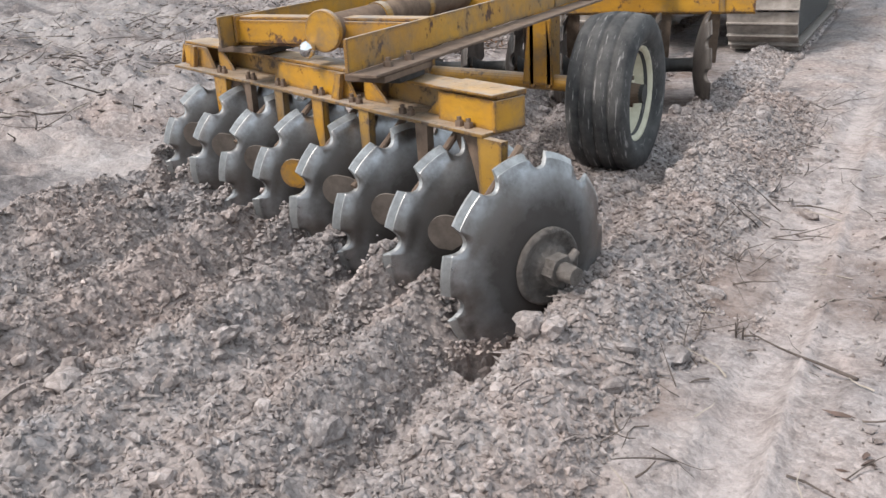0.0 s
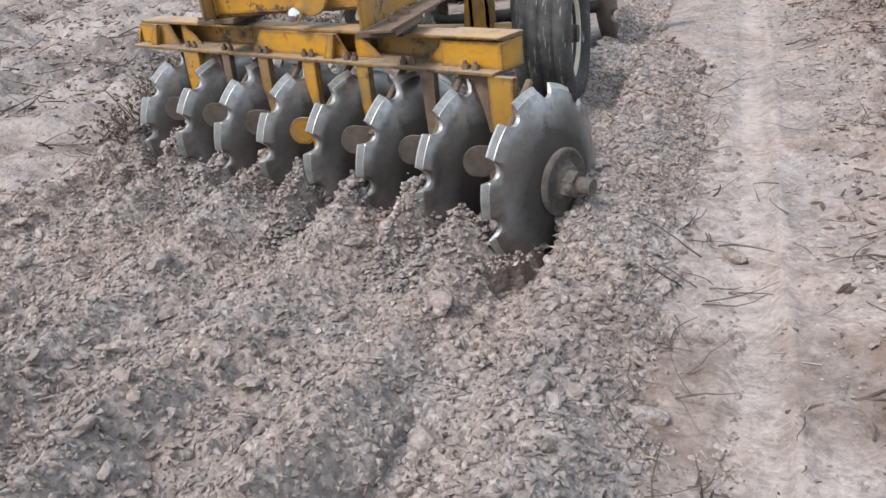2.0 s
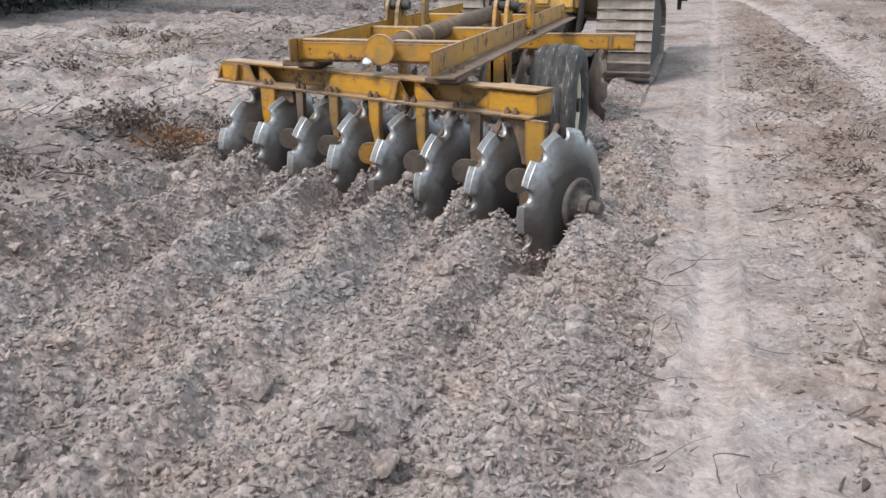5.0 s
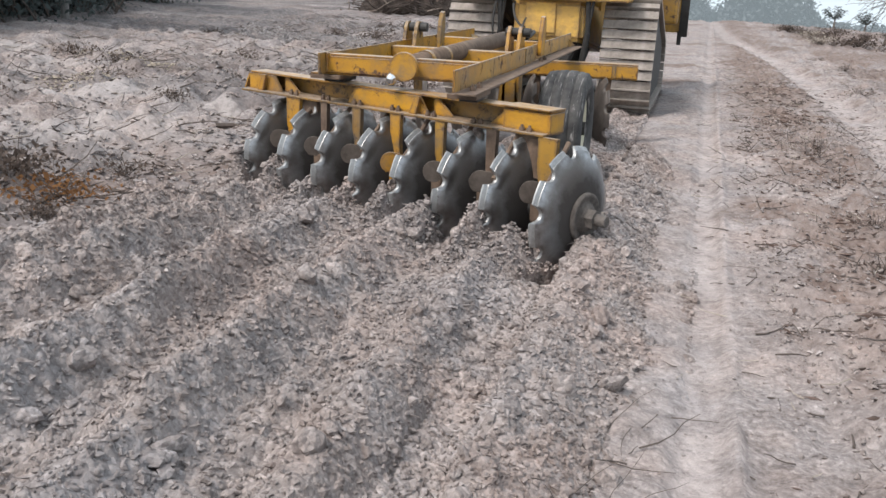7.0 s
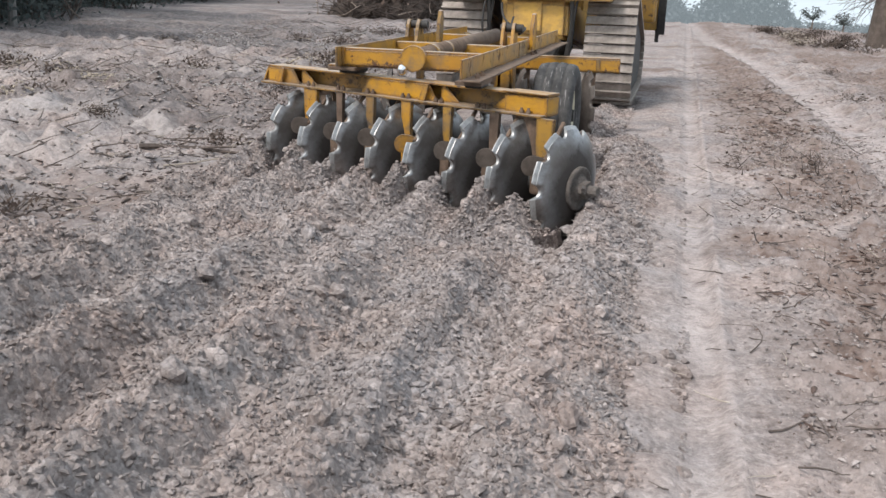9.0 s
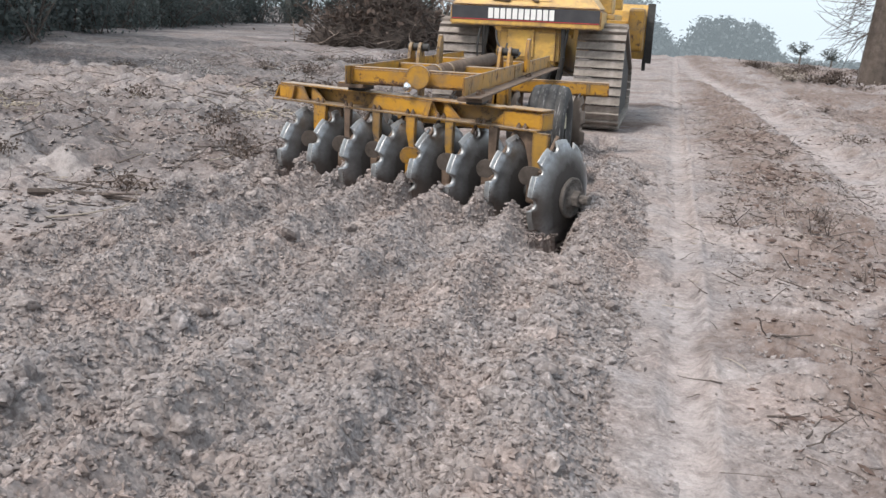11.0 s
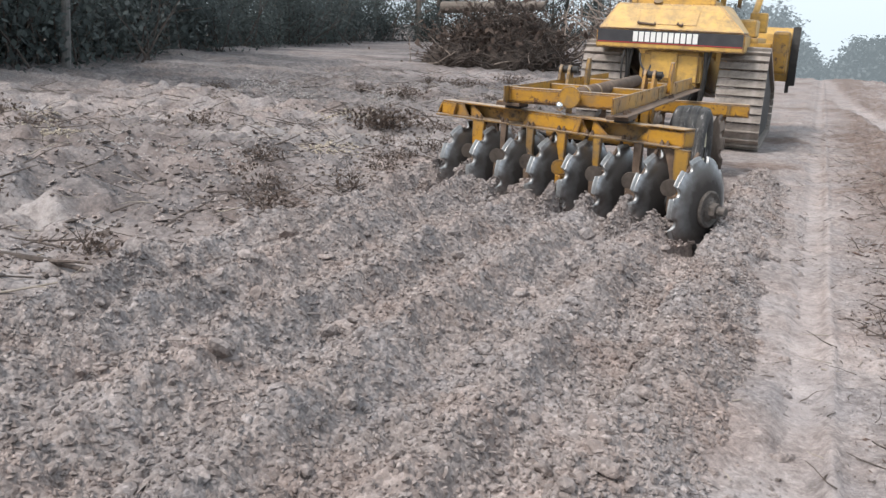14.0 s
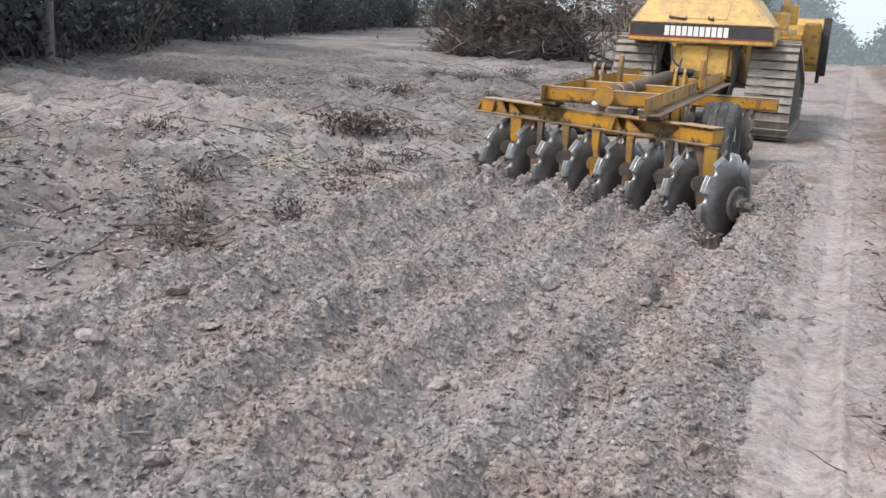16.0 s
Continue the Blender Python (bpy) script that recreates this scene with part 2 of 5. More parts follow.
RED = plain("red_stripe_paint", (0.35, 0.03, 0.03), (0.45, 0.06, 0.05), 10, 0.6)
TWIG = plain("charred_twigs", (0.045, 0.035, 0.03), (0.14, 0.11, 0.095), 30, 0.95)
SCRAPER = plain("dusty_scraper_iron", (0.045, 0.033, 0.026), (0.15, 0.12, 0.10), 12, 0.85)
CAKED = plain("soil_caked_iron", (0.055, 0.046, 0.041), (0.23, 0.2, 0.18), 14, 0.95, 0.0, 1.0, 0.03)
STRAW = plain("bleached_sticks", (0.22, 0.185, 0.15), (0.42, 0.37, 0.32), 20, 0.95)
BARK = plain("grey_bark", (0.11, 0.09, 0.075), (0.24, 0.205, 0.18), 6, 0.95, 0, 0.8, 0.02)


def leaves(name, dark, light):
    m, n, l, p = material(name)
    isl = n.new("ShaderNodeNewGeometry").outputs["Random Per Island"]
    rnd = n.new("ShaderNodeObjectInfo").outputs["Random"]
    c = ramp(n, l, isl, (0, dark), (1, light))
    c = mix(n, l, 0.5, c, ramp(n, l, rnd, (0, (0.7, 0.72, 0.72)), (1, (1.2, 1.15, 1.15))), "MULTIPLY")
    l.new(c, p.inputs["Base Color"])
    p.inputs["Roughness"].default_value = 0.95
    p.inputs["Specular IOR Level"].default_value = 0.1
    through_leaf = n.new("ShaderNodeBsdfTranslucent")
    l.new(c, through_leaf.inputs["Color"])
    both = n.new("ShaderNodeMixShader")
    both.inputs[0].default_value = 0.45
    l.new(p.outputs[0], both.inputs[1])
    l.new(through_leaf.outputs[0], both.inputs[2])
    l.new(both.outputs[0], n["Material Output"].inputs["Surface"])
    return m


# LEAF is greyed and lightened: air haze put into the leaf colour
LEAF = leaves("hazed_leaves", (0.092, 0.107, 0.104), (0.118, 0.134, 0.129))
DRYLEAF = leaves("dead_leaves", (0.06, 0.046, 0.039), (0.16, 0.125, 0.106))
FERN = leaves("orange_dead_leaves", (0.12, 0.06, 0.03), (0.28, 0.14, 0.06))
# haze put into the far woods: pale blue-grey colour with added emission
m, n_, l_, p_ = material("painted_far_haze")
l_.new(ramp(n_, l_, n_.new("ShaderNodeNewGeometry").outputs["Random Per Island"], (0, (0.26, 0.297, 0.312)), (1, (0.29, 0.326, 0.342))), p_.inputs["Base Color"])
haze_glow, far_mix = n_.new("ShaderNodeEmission"), n_.new("ShaderNodeMixShader")
haze_glow.inputs["Color"].default_value = (0.185, 0.218, 0.236, 1)
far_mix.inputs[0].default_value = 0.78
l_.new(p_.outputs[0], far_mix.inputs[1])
l_.new(haze_glow.outputs[0], far_mix.inputs[2])
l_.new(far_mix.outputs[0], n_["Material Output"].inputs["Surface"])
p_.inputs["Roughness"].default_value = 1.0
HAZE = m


# ---- mesh helpers ----
def obj(name, bm, mats, parent=None, label="", smooth=False):
    me = bpy.data.meshes.new(name)
    bm.to_mesh(me)
    bm.free()
    for mt in (mats if isinstance(mats, (list, tuple)) else [mats]):
        me.materials.append(mt)
    if smooth:
        for f in me.polygons:
            f.use_smooth = True
    ob = new(name, me)
    if parent:
        ob.parent = parent
    if label:
        tagged(ob, label)
    return ob


def part(name, bm, mats, parent, label="", smooth=False, base=None):
    """One mesh under a thing; its numbers are in the machine's space, base is where the thing's Empty stands."""
    ob = obj(name, bm, mats, parent, label, smooth)
    if base is not None:
        ob.location = -Vector(base)
    return ob


def box(bm, lo, hi, m=None, bevel=0.0):
    g = bmesh.ops.create_cube(bm, size=1.0)
    vs = g["verts"]
    c = [(a + b) / 2 for a, b in zip(lo, hi)]
    s = [b - a for a, b in zip(lo, hi)]
    mt = Matrix.Translation(c) @ Matrix.Diagonal((*s, 1))
    bmesh.ops.transform(bm, matrix=(m @ mt) if m else mt, verts=vs)
    if bevel:
        es = list({e for v in vs for e in v.link_edges})
        bmesh.ops.bevel(bm, geom=es, offset=bevel, segments=2, affect="EDGES", profile=0.5)


def rod(bm, a, b, r, r2=None, seg=12, m=None, caps=True):
    a, b = Vector(a), Vector(b)
    d = b - a
    mt = Matrix.Translation((a + b) / 2) @ d.to_track_quat("Z", "Y").to_matrix().to_4x4()
    bmesh.ops.create_cone(bm, cap_ends=caps, segments=seg, radius1=r, radius2=r if r2 is None else r2, depth=d.length, matrix=(m @ mt) if m else mt)


def prism(bm, pts, depth, m=None):
    """A flat outline of (x, z) points, thick from y = 0 to depth, then moved by m."""
    m = m or Matrix()
    a = [bm.verts.new(m @ Vector((x, 0, z))) for x, z in pts]
    b = [bm.verts.new(m @ Vector((x, depth, z))) for x, z in pts]
    bm.faces.new(a)
    bm.faces.new(b[::-1])
    for i in range(len(pts)):
        j = (i + 1) % len(pts)
        bm.faces.new((a[j], a[i], b[i], b[j]))


def lathe(bm, profile, seg=32, m=None, mat=None):
    """Turns (x, r) points round the x axis; closes nothing."""
    m = m or Matrix()
    rings = []
    for x, r in profile:
        rings.append([bm.verts.new(m @ Vector((x, r * math.cos(2 * math.pi * k / seg), r * math.sin(2 * math.pi * k / seg)))) for k in range(seg)])
    for i, (a, b) in enumerate(zip(rings, rings[1:])):
        for k in range(seg):
            f = bm.faces.new((a[k], a[(k + 1) % seg], b[(k + 1) % seg], b[k]))
            if mat:
                f.material_index = mat[i]
    return rings


def fix(bm):
    bmesh.ops.recalc_face_normals(bm, faces=bm.faces)
    return bm


def array_mesh(name, v, quads, tris, mat, smooth=False):
    """A mesh from arrays of points, four-cornered and three-cornered faces."""
    me = bpy.data.meshes.new(name)
    loops, starts, at = [], [], 0
    for faces in (quads, tris):
        if faces is None or not len(faces):
            continue
        k = faces.shape[1]
        loops.append(faces.ravel())
        starts.append(at + k * np.arange(len(faces)))
        at += faces.size
    loops, starts = np.concatenate(loops).astype(np.int32), np.concatenate(starts).astype(np.int32)
    me.vertices.add(len(v))
    me.vertices.foreach_set("co", np.asarray(v, np.float32).ravel())
    me.loops.add(len(loops))
    me.loops.foreach_set("vertex_index", loops)
    me.polygons.add(len(starts))
    me.polygons.foreach_set("loop_start", starts)
    me.polygons.foreach_set("use_smooth", np.full(len(starts), smooth))
    me.update(calc_edges=True)
    me.materials.append(mat)
    return me


def lattice(ix, iy, seed):
    h = np.sin(ix * 127.1 + iy * 311.7 + seed * 74.7) * 43758.5453
    return h - np.floor(h)


def vnoise(x, y, seed=0):
    ix, iy = np.floor(x), np.floor(y)
    fx, fy = x - ix, y - iy
    fx, fy = fx * fx * (3 - 2 * fx), fy * fy * (3 - 2 * fy)
    a, b = lattice(ix, iy, seed), lattice(ix + 1, iy, seed)
    c, d = lattice(ix, iy + 1, seed), lattice(ix + 1, iy + 1, seed)
    return (a * (1 - fx) + b * fx) * (1 - fy) + (c * (1 - fx) + d * fx) * fy - 0.5


def fbm(x, y, scale, octaves=4, seed=0, gain=0.5):
    out, amp, f = 0, 1.0, 1.0 / scale
    for o in range(octaves):
        out = out + amp * vnoise(x * f + 3.7 * o, y * f - 5.1 * o, seed + o)
        amp, f = amp * gain, f * 2.03
    return out


def clods(x, y, size, seed=0):
    """Domes of crumbled earth: 0 to 1."""
    px, py = x / size, y / size
    ix, iy = np.floor(px), np.floor(py)
    best = np.full(np.shape(px), 9.0)
    tall = np.zeros(np.shape(px))
    for dx in (-1, 0, 1):
        for dy in (-1, 0, 1):
            cx, cy = ix + dx, iy + dy
            d = np.hypot(cx + lattice(cx, cy, seed) - px, cy + lattice(cx, cy, seed + 5) - py)
            near = d < best
            best = np.where(near, d, best)
            tall = np.where(near, lattice(cx, cy, seed + 9), tall)
    return np.clip(1 - (best / 0.75) ** 2, 0, 1) * (0.25 + tall)


def step(a, b, x):
    t = np.clip((x - a) / (b - a), 0, 1)
    return t * t * (3 - 2 * t)


# ---- ground ----
FURROW, LEFT_EDGE, SKEW, GANG = -1.2, -3.85, 0.41, 2.58  # x of the open furrow, left edge of the strip, slant of the gang, its start


def road2(y):
    return 1.28 - 0.0031 * np.clip(y - 13, 0, 60) ** 2 * (y < 32) - (y >= 32) * (0.0031 * 19 ** 2 + 0.03 * (y - 32))


def lanes(x, y):
    w = x + 0.03 * fbm(x, y, 0.8, 3, 2)
    a = 0.34 * step(-0.78, -0.56, x + 0.22 * fbm(x, y, 0.7, 4, 2)) * (1 - step(-0.28, -0.06, x + 0.16 * fbm(x, y, 0.6, 4, 3))) + 0.62 * np.exp(-((w + 0.43) / 0.08) ** 4)
    b = np.exp(-((x - road2(y)) / 0.27) ** 4)
    return a, b


def fall(x, y):
    """The land falls away beyond a low crest."""
    d = y - (50 - 1.2 * np.clip(x - 1, 0, 12))
    return -0.045 * 0.5 * (d + np.sqrt(d * d + 9)) * step(-14, -8, x)


def verge_mask(x, y):
    """Where the old shoe prints have lasted."""
    return np.exp(-((x - 0.2) / 0.3) ** 4) * step(-0.22, 0.12, fbm(x, y, 0.9, 3, 38)) * step(3.5, 5.5, y) * (y < 17)


def verge_print(x, y):
    """Old shoe prints across the verge, broken up by wear."""
    bars = np.sin((y + 0.25 * x + 0.1 * fbm(x, y, 0.7, 3, 37)) * 2 * math.pi / 0.23)
    return np.clip(bars, -0.4, 1) * verge_mask(x, y)


def ground_z(x, y):
    a, b = lanes(x, y)
    calm = np.clip(a + b, 0, 1)
    left = step(-3.6, -5.5, x)
    near = 1 - step(25, 60, np.hypot(x + 2, y - 8))
    rough = 0.04 * fbm(x, y, 0.55, 4, 11) + 0.02 * clods(x, y, 0.12, 3) + 0.022 * clods(x + 3, y, 0.2, 4)
    mounds = left * (0.14 * np.clip(fbm(x, y, 2.3, 3, 21), 0, 1) + 0.10 * fbm(x, y, 0.9, 3, 22) + 0.13 * fbm(x, y, 0.3, 4, 23) + 0.08 * clods(x, y, 0.3, 24) + 0.07 * clods(x, y, 0.17, 25))
    right = step(-0.1, 0.3, x)
    rough = rough * (1 - 0.5 * verge_mask(x, y)) + right * (1 - 0.75 * verge_mask(x, y)) * (0.12 * fbm(x, y * 0.6, 0.35, 5, 31, 0.6) + 0.05 * clods(x, y, 0.14, 32) + 0.03 * clods(x, y, 0.07, 34))
    z = (rough * (1 - 0.68 * calm) * (0.6 + 0.4 * near) + mounds * near)
    # track marks: a thin raised edge, shoe prints across the lane
    z = z - 0.03 * a - 0.05 * b + 0.034 * np.exp(-((x + 0.31 + 0.02 * fbm(x * 0, y, 1.5, 2, 8)) / 0.022) ** 2) * (0.6 + fbm(x, y, 0.3, 2, 9))
    shoe = np.sin((y + 0.05 * fbm(x, y, 0.4, 2, 6)) * 2 * math.pi / 0.12)
    worn_print = 0.5 + np.clip(2 * fbm(x, y, 1.3, 2, 7), -0.5, 0.5)
    z = z + 0.014 * shoe * worn_print * (np.exp(-((x + 0.58) / 0.06) ** 4) + 0.6 * np.exp(-((x + 0.365) / 0.035) ** 2))
    z = z + verge_print(x, y) * 0.05
    under = step(LEFT_EDGE - 0.1, LEFT_EDGE + 0.1, x) * (1 - step(FURROW, FURROW + 0.5, x))
    z = np.where(under > 0, z * (1 - 0.8 * under) - 0.02 * under, z)
    return z - 0.21 * np.exp(-((x - FURROW + 0.06) / 0.13) ** 6) * (y < 17.5) * step(-0.5, -0.2, y) + fall(x, y)


def axis(lo, hi, stepsize, far, growth):
    v = list(np.arange(lo, hi, stepsize))
    d = stepsize
    while v[-1] < far[1]:
        d *= growth
        v.append(v[-1] + d)
    d = stepsize
    while v[0] > far[0]:
        d *= growth
        v.insert(0, v[0] - d)
    return np.array(v)


def grid_faces(nx, ny):
    i = np.arange(ny - 1)[:, None] * nx + np.arange(nx - 1)[None, :]
    i = i.ravel()
    return np.stack([i, i + 1, i + nx + 1, i + nx], 1)


gx, gy = axis(-11.0, 2.2, 0.06, (-420, 420), 1.06), axis(0.6, 23, 0.055, (-160, 700), 1.06)
# finer over the lane and the near stretch
gx = np.unique(np.round(np.r_[gx[(gx < -3.7) | ((gx > -1.5) & (gx < -0.8)) | (gx > 0.75)], np.arange(-3.7, -1.5, 0.2), np.arange(-0.8, 0.25, 0.02), np.arange(0.25, 0.74, 0.035)], 4))
gy = np.unique(np.round(np.r_[gy[(gy < 0.6) | (gy > 15.03)], np.arange(0.6, 15.0, 0.046)], 4))
X, Y = np.meshgrid(gx, gy)
Z = ground_z(X, Y)
me = array_mesh("ground", np.stack([X.ravel(), Y.ravel(), Z.ravel()], 1), grid_faces(len(gx), len(gy)), None, GROUND, True)
la, lb = lanes(X, Y)
left = step(-3.7, -4.6, X)
for key, val in (
    ("lane", (1 - 0.5 * step(15, 30, Y) * (X < 0.3)) * np.maximum(np.clip(la + 1.0 * lb, 0, 1) * (0.72 + 0.9 * fbm(X, Y, 0.6, 3, 41)), np.maximum((0.26 - 0.26 * step(3, 6, Y)) * step(-0.75, -0.4, X) + (0.4 - 0.2 * step(4, 7, Y)) * np.clip(fbm(X, Y, 0.8, 4, 43), 0, 1) * step(-0.75, -0.4, X) * (0.4 + 0.6 * (Y < 5)), 0.95 * np.exp(-((X + 0.31) / 0.025) ** 2) * (fbm(X, Y, 0.5, 2, 42) > -0.1))) + 0.45 * np.clip(verge_print(X, Y), 0, 1)),
    ("ash", np.clip(0.05 * left + 0.75 * left * step(0.0, 0.3, fbm(X * 0.7, Y, 2.6, 4, 51)) + left * (0.42 * step(6, 12, np.hypot(X + 1, Y - 10)) + 0.75 * step(12, 20, Y)) * step(-0.3, 0.12, fbm(X * 0.35, Y, 1.6, 5, 52)) + 0.5 * step(1.6, 2.4, X) * step(0.1, 0.35, fbm(X, Y, 0.8, 3, 53)), 0, 1)),
    ("rust", np.clip(0.95 * step(0.0, 0.3, X) * (1 - step(1.0, 1.2, X)) * step(-0.2, 0.15, fbm(X, Y, 0.45, 4, 66)) * step(2, 5, Y) + (1 - 0.6 * left) * step(0.12, 0.35, fbm(X, Y, 1.1, 3, 61)) + 0.9 * np.exp(-((X - 0.36 - 0.2 * fbm(X, Y, 1.4, 3, 62)) / 0.5) ** 2) * step(-0.35, 0.15, fbm(X, Y, 0.7, 4, 63)) * step(0, 7, Y) + 0.25 * np.exp(-((X + 4.35) / 0.3) ** 2) * step(-0.1, 0.2, fbm(X, Y, 1.0, 3, 64)) + 0.85 * step(1.7, 2.5, X) * step(13, 22, Y) * step(-0.2, 0.15, fbm(X * 0.4, Y, 2.2, 4, 65)), 0, 1) * (1 - la) * (1 - lb)),
    ("pale", np.clip((0.75 - 0.45 * step(15, 22, Y)) * step(0.02, 0.35, fbm(X * 0.5, Y * 1.6, 1.5, 5, 71)) * left, 0, 1)),
):
    at = me.attributes.new(key, "FLOAT", "POINT")
    at.data.foreach_set("value", np.clip(val, 0, 1).ravel().astype(np.float32))
tagged(new("ground", me), "dry grey-brown cleared field with ash, tracks and a dusty lane", "ground", kind="structure")

# icosahedron for clods
ICO = bmesh.new()
bmesh.ops.create_icosphere(ICO, subdivisions=1, radius=1.0)
ICO_V = np.array([v.co[:] for v in ICO.verts])
ICO_F = np.array([[v.index for v in f.verts] for f in ICO.faces])
ICO.free()
ICO2 = bmesh.new()
bmesh.ops.create_icosphere(ICO2, subdivisions=2, radius=1.0)
ICO2_V = np.array([v.co[:] for v in ICO2.verts])
ICO2_F = np.array([[v.index for v in f.verts] for f in ICO2.faces])
ICO2.free()
# angular crumb: a lopsided octahedron
SHARD_V = np.array([(1, 0, 0.1), (-0.9, 0.2, 0), (0.1, 0.9, 0), (-0.1, -1, 0.15), (0.2, 0.1, 0.9), (0, 0, -0.9)])
SHARD_F = np.array([(0, 2, 4), (2, 1, 4), (1, 3, 4), (3, 0, 4), (2, 0, 5), (1, 2, 5), (3, 1, 5), (0, 3, 5)])
rng = np.random.default_rng(7)


def lumps(cx, cy, cz, size, base_v, base_f, rough=0.25, shape=(1, 1, 0.75), tumble=0.7):
    """Crumbs of earth at the given places: points and three-cornered faces."""
    n, k = len(cx), len(base_v)
    s = size[:, None] * rng.uniform(0.65, 1.35, (n, 3)) * np.array(shape)
    v = base_v[None] * (1 + rng.uniform(-rough, rough, (n, k, 1)))
    v = v * s[:, None, :]
    a, b = rng.uniform(0, 2 * math.pi, n), rng.uniform(-tumble, tumble, n)
    ca, sa, cb, sb = np.cos(a)[:, None], np.sin(a)[:, None], np.cos(b)[:, None], np.sin(b)[:, None]
    x, y, z = v[..., 0], v[..., 1] * cb - v[..., 2] * sb, v[..., 1] * sb + v[..., 2] * cb
    v = np.stack([x * ca - y * sa, x * sa + y * ca, z], -1) + np.stack([cx, cy, cz], -1)[:, None, :]
    f = base_f[None] + (np.arange(n) * k)[:, None, None]
    return v.reshape(-1, 3), f.reshape(-1, 3)


def plow_z(x, y):
    side = x + 1.47 + 0.10 * fbm(x, y, 0.9, 2, 81)
    wave = (0.5 + 0.5 * np.cos(side * 2 * math.pi / 0.57)) ** 1.3 + 0.25 * (1 - np.abs(np.sin(side * math.pi / 0.285)))
    z = 0.02 + 0.138 * wave * (1 - 0.3 * step(-1.8, -1.42, x)) * (0.9 + 0.8 * fbm(x * 0.5, y, 1.2, 2, 85)) + 0.05 * fbm(x, y, 0.45, 4, 82, 0.6) + 0.026 * clods(x, y, 0.085, 12) + 0.026 * clods(x, y, 0.15, 13) + 0.018 * clods(x, y, 0.05, 14)
    rim = step(LEFT_EDGE - 0.12, LEFT_EDGE + 0.18, x + 0.25 * fbm(x, y, 0.6, 3, 83)) * (1 - 0.85 * step(FURROW - 0.38, FURROW - 0.05, x + 0.10 * fbm(x, y, 0.4, 2, 84)))
    return (z + 0.05) * rim - 0.05 - 0.18 * step(FURROW - 0.16, FURROW - 0.08, x)


def trench_z(x, y):
    low = np.clip((x - FURROW + 0.02) / 0.17, -1.1, 1.1) ** 2
    return -0.045 + 0.055 * low - 0.08 * step(FURROW + 0.08, FURROW + 0.12, x) + 0.05 * fbm(x, y, 0.35, 4, 86, 0.6) + 0.022 * clods(x, y, 0.085, 12) + 0.018 * clods(x, y, 0.05, 14)


def ridge_z(x, y):
    w = 0.05 * fbm(x, y, 0.5, 3, 91)
    p = step(FURROW + 0.01, FURROW + 0.15, x + w) * (1 - step(FURROW + 0.20, FURROW + 0.66, x + 1.8 * w))
    return (0.165 + 0.08 * fbm(x, y, 0.45, 4, 92) + 0.03 * clods(x, y, 0.09, 15) + 0.03 * clods(x, y, 0.16, 16) + 0.012 * clods(x, y, 0.045, 17)) * p - 0.03 - 0.2 * (1 - step(FURROW - 0.02, FURROW + 0.07, x))


def soil_rows(name, x0, x1, s0, s1, skew, height, count, big, label, cell=0.022, shards=0, flakes=0):
    """A stretch of loosened earth between two lines across the strip, with its crumbs."""
    xs = np.arange(x0, x1 + cell / 2, cell)
    ss = np.linspace(s0, s1, max(2, int(round((s1 - s0) / cell)) + 1))
    px, ps = np.meshgrid(xs, ss)
    py = ps - skew * (px - FURROW)
    jx, jy = cell * 0.45 * (lattice(px / cell, py * 31, 1) - 0.5), cell * 0.45 * (lattice(px / cell, py * 17, 2) - 0.5)
    jx[0], jx[-1], jy[0], jy[-1] = 0, 0, 0, 0
    px, py = px + jx, py + jy
    v = [np.stack([px.ravel(), py.ravel(), height(px, py).ravel()], 1)]
    q = grid_faces(len(xs), len(ss))
    tris, off = [], len(v[0])
    area = (x1 - x0) * (s1 - s0)
    kinds = (
        (SHARD_V, SHARD_F, shards, 0.006, 0.018, (1.05, 0.95, 0.9), 0.22),
        (ICO_V, ICO_F, count, 0.010, 0.026, (1, 1, 0.7), 0.32),
        (ICO2_V, ICO2_F, big, 0.022, 0.055, (1.1, 0.9, 0.6), 0.22),
        (SHARD_V, SHARD_F, flakes, 0.009, 0.02, (2.8, 0.6, 0.4), 0.2),
    )
    for base_v, base_f, dens, lo, hi, shape, rough in kinds:
        k = int(area * dens)
        if not k:
            continue
        x = rng.uniform(x0 + 0.01, x1 - 0.01, k)
        y = rng.uniform(s0, s1, k) - skew * (x - FURROW)
        z = height(x, y)
        keep = z > -0.09
        x, y, z = x[keep], y[keep], z[keep]
        size = lo + (hi - lo) * rng.uniform(0, 1, len(x)) ** 3
        lv, lf = lumps(x, y, z + size * 0.2, size, base_v, base_f, rough, shape, 1.4)
        v.append(lv)
        tris.append(lf + off)
        off += len(lv)
    me = array_mesh(name, np.concatenate(v), q, np.concatenate(tris), PLOWED)
    return tagged(new(name, me), label, "plowed soil", kind="stuff")


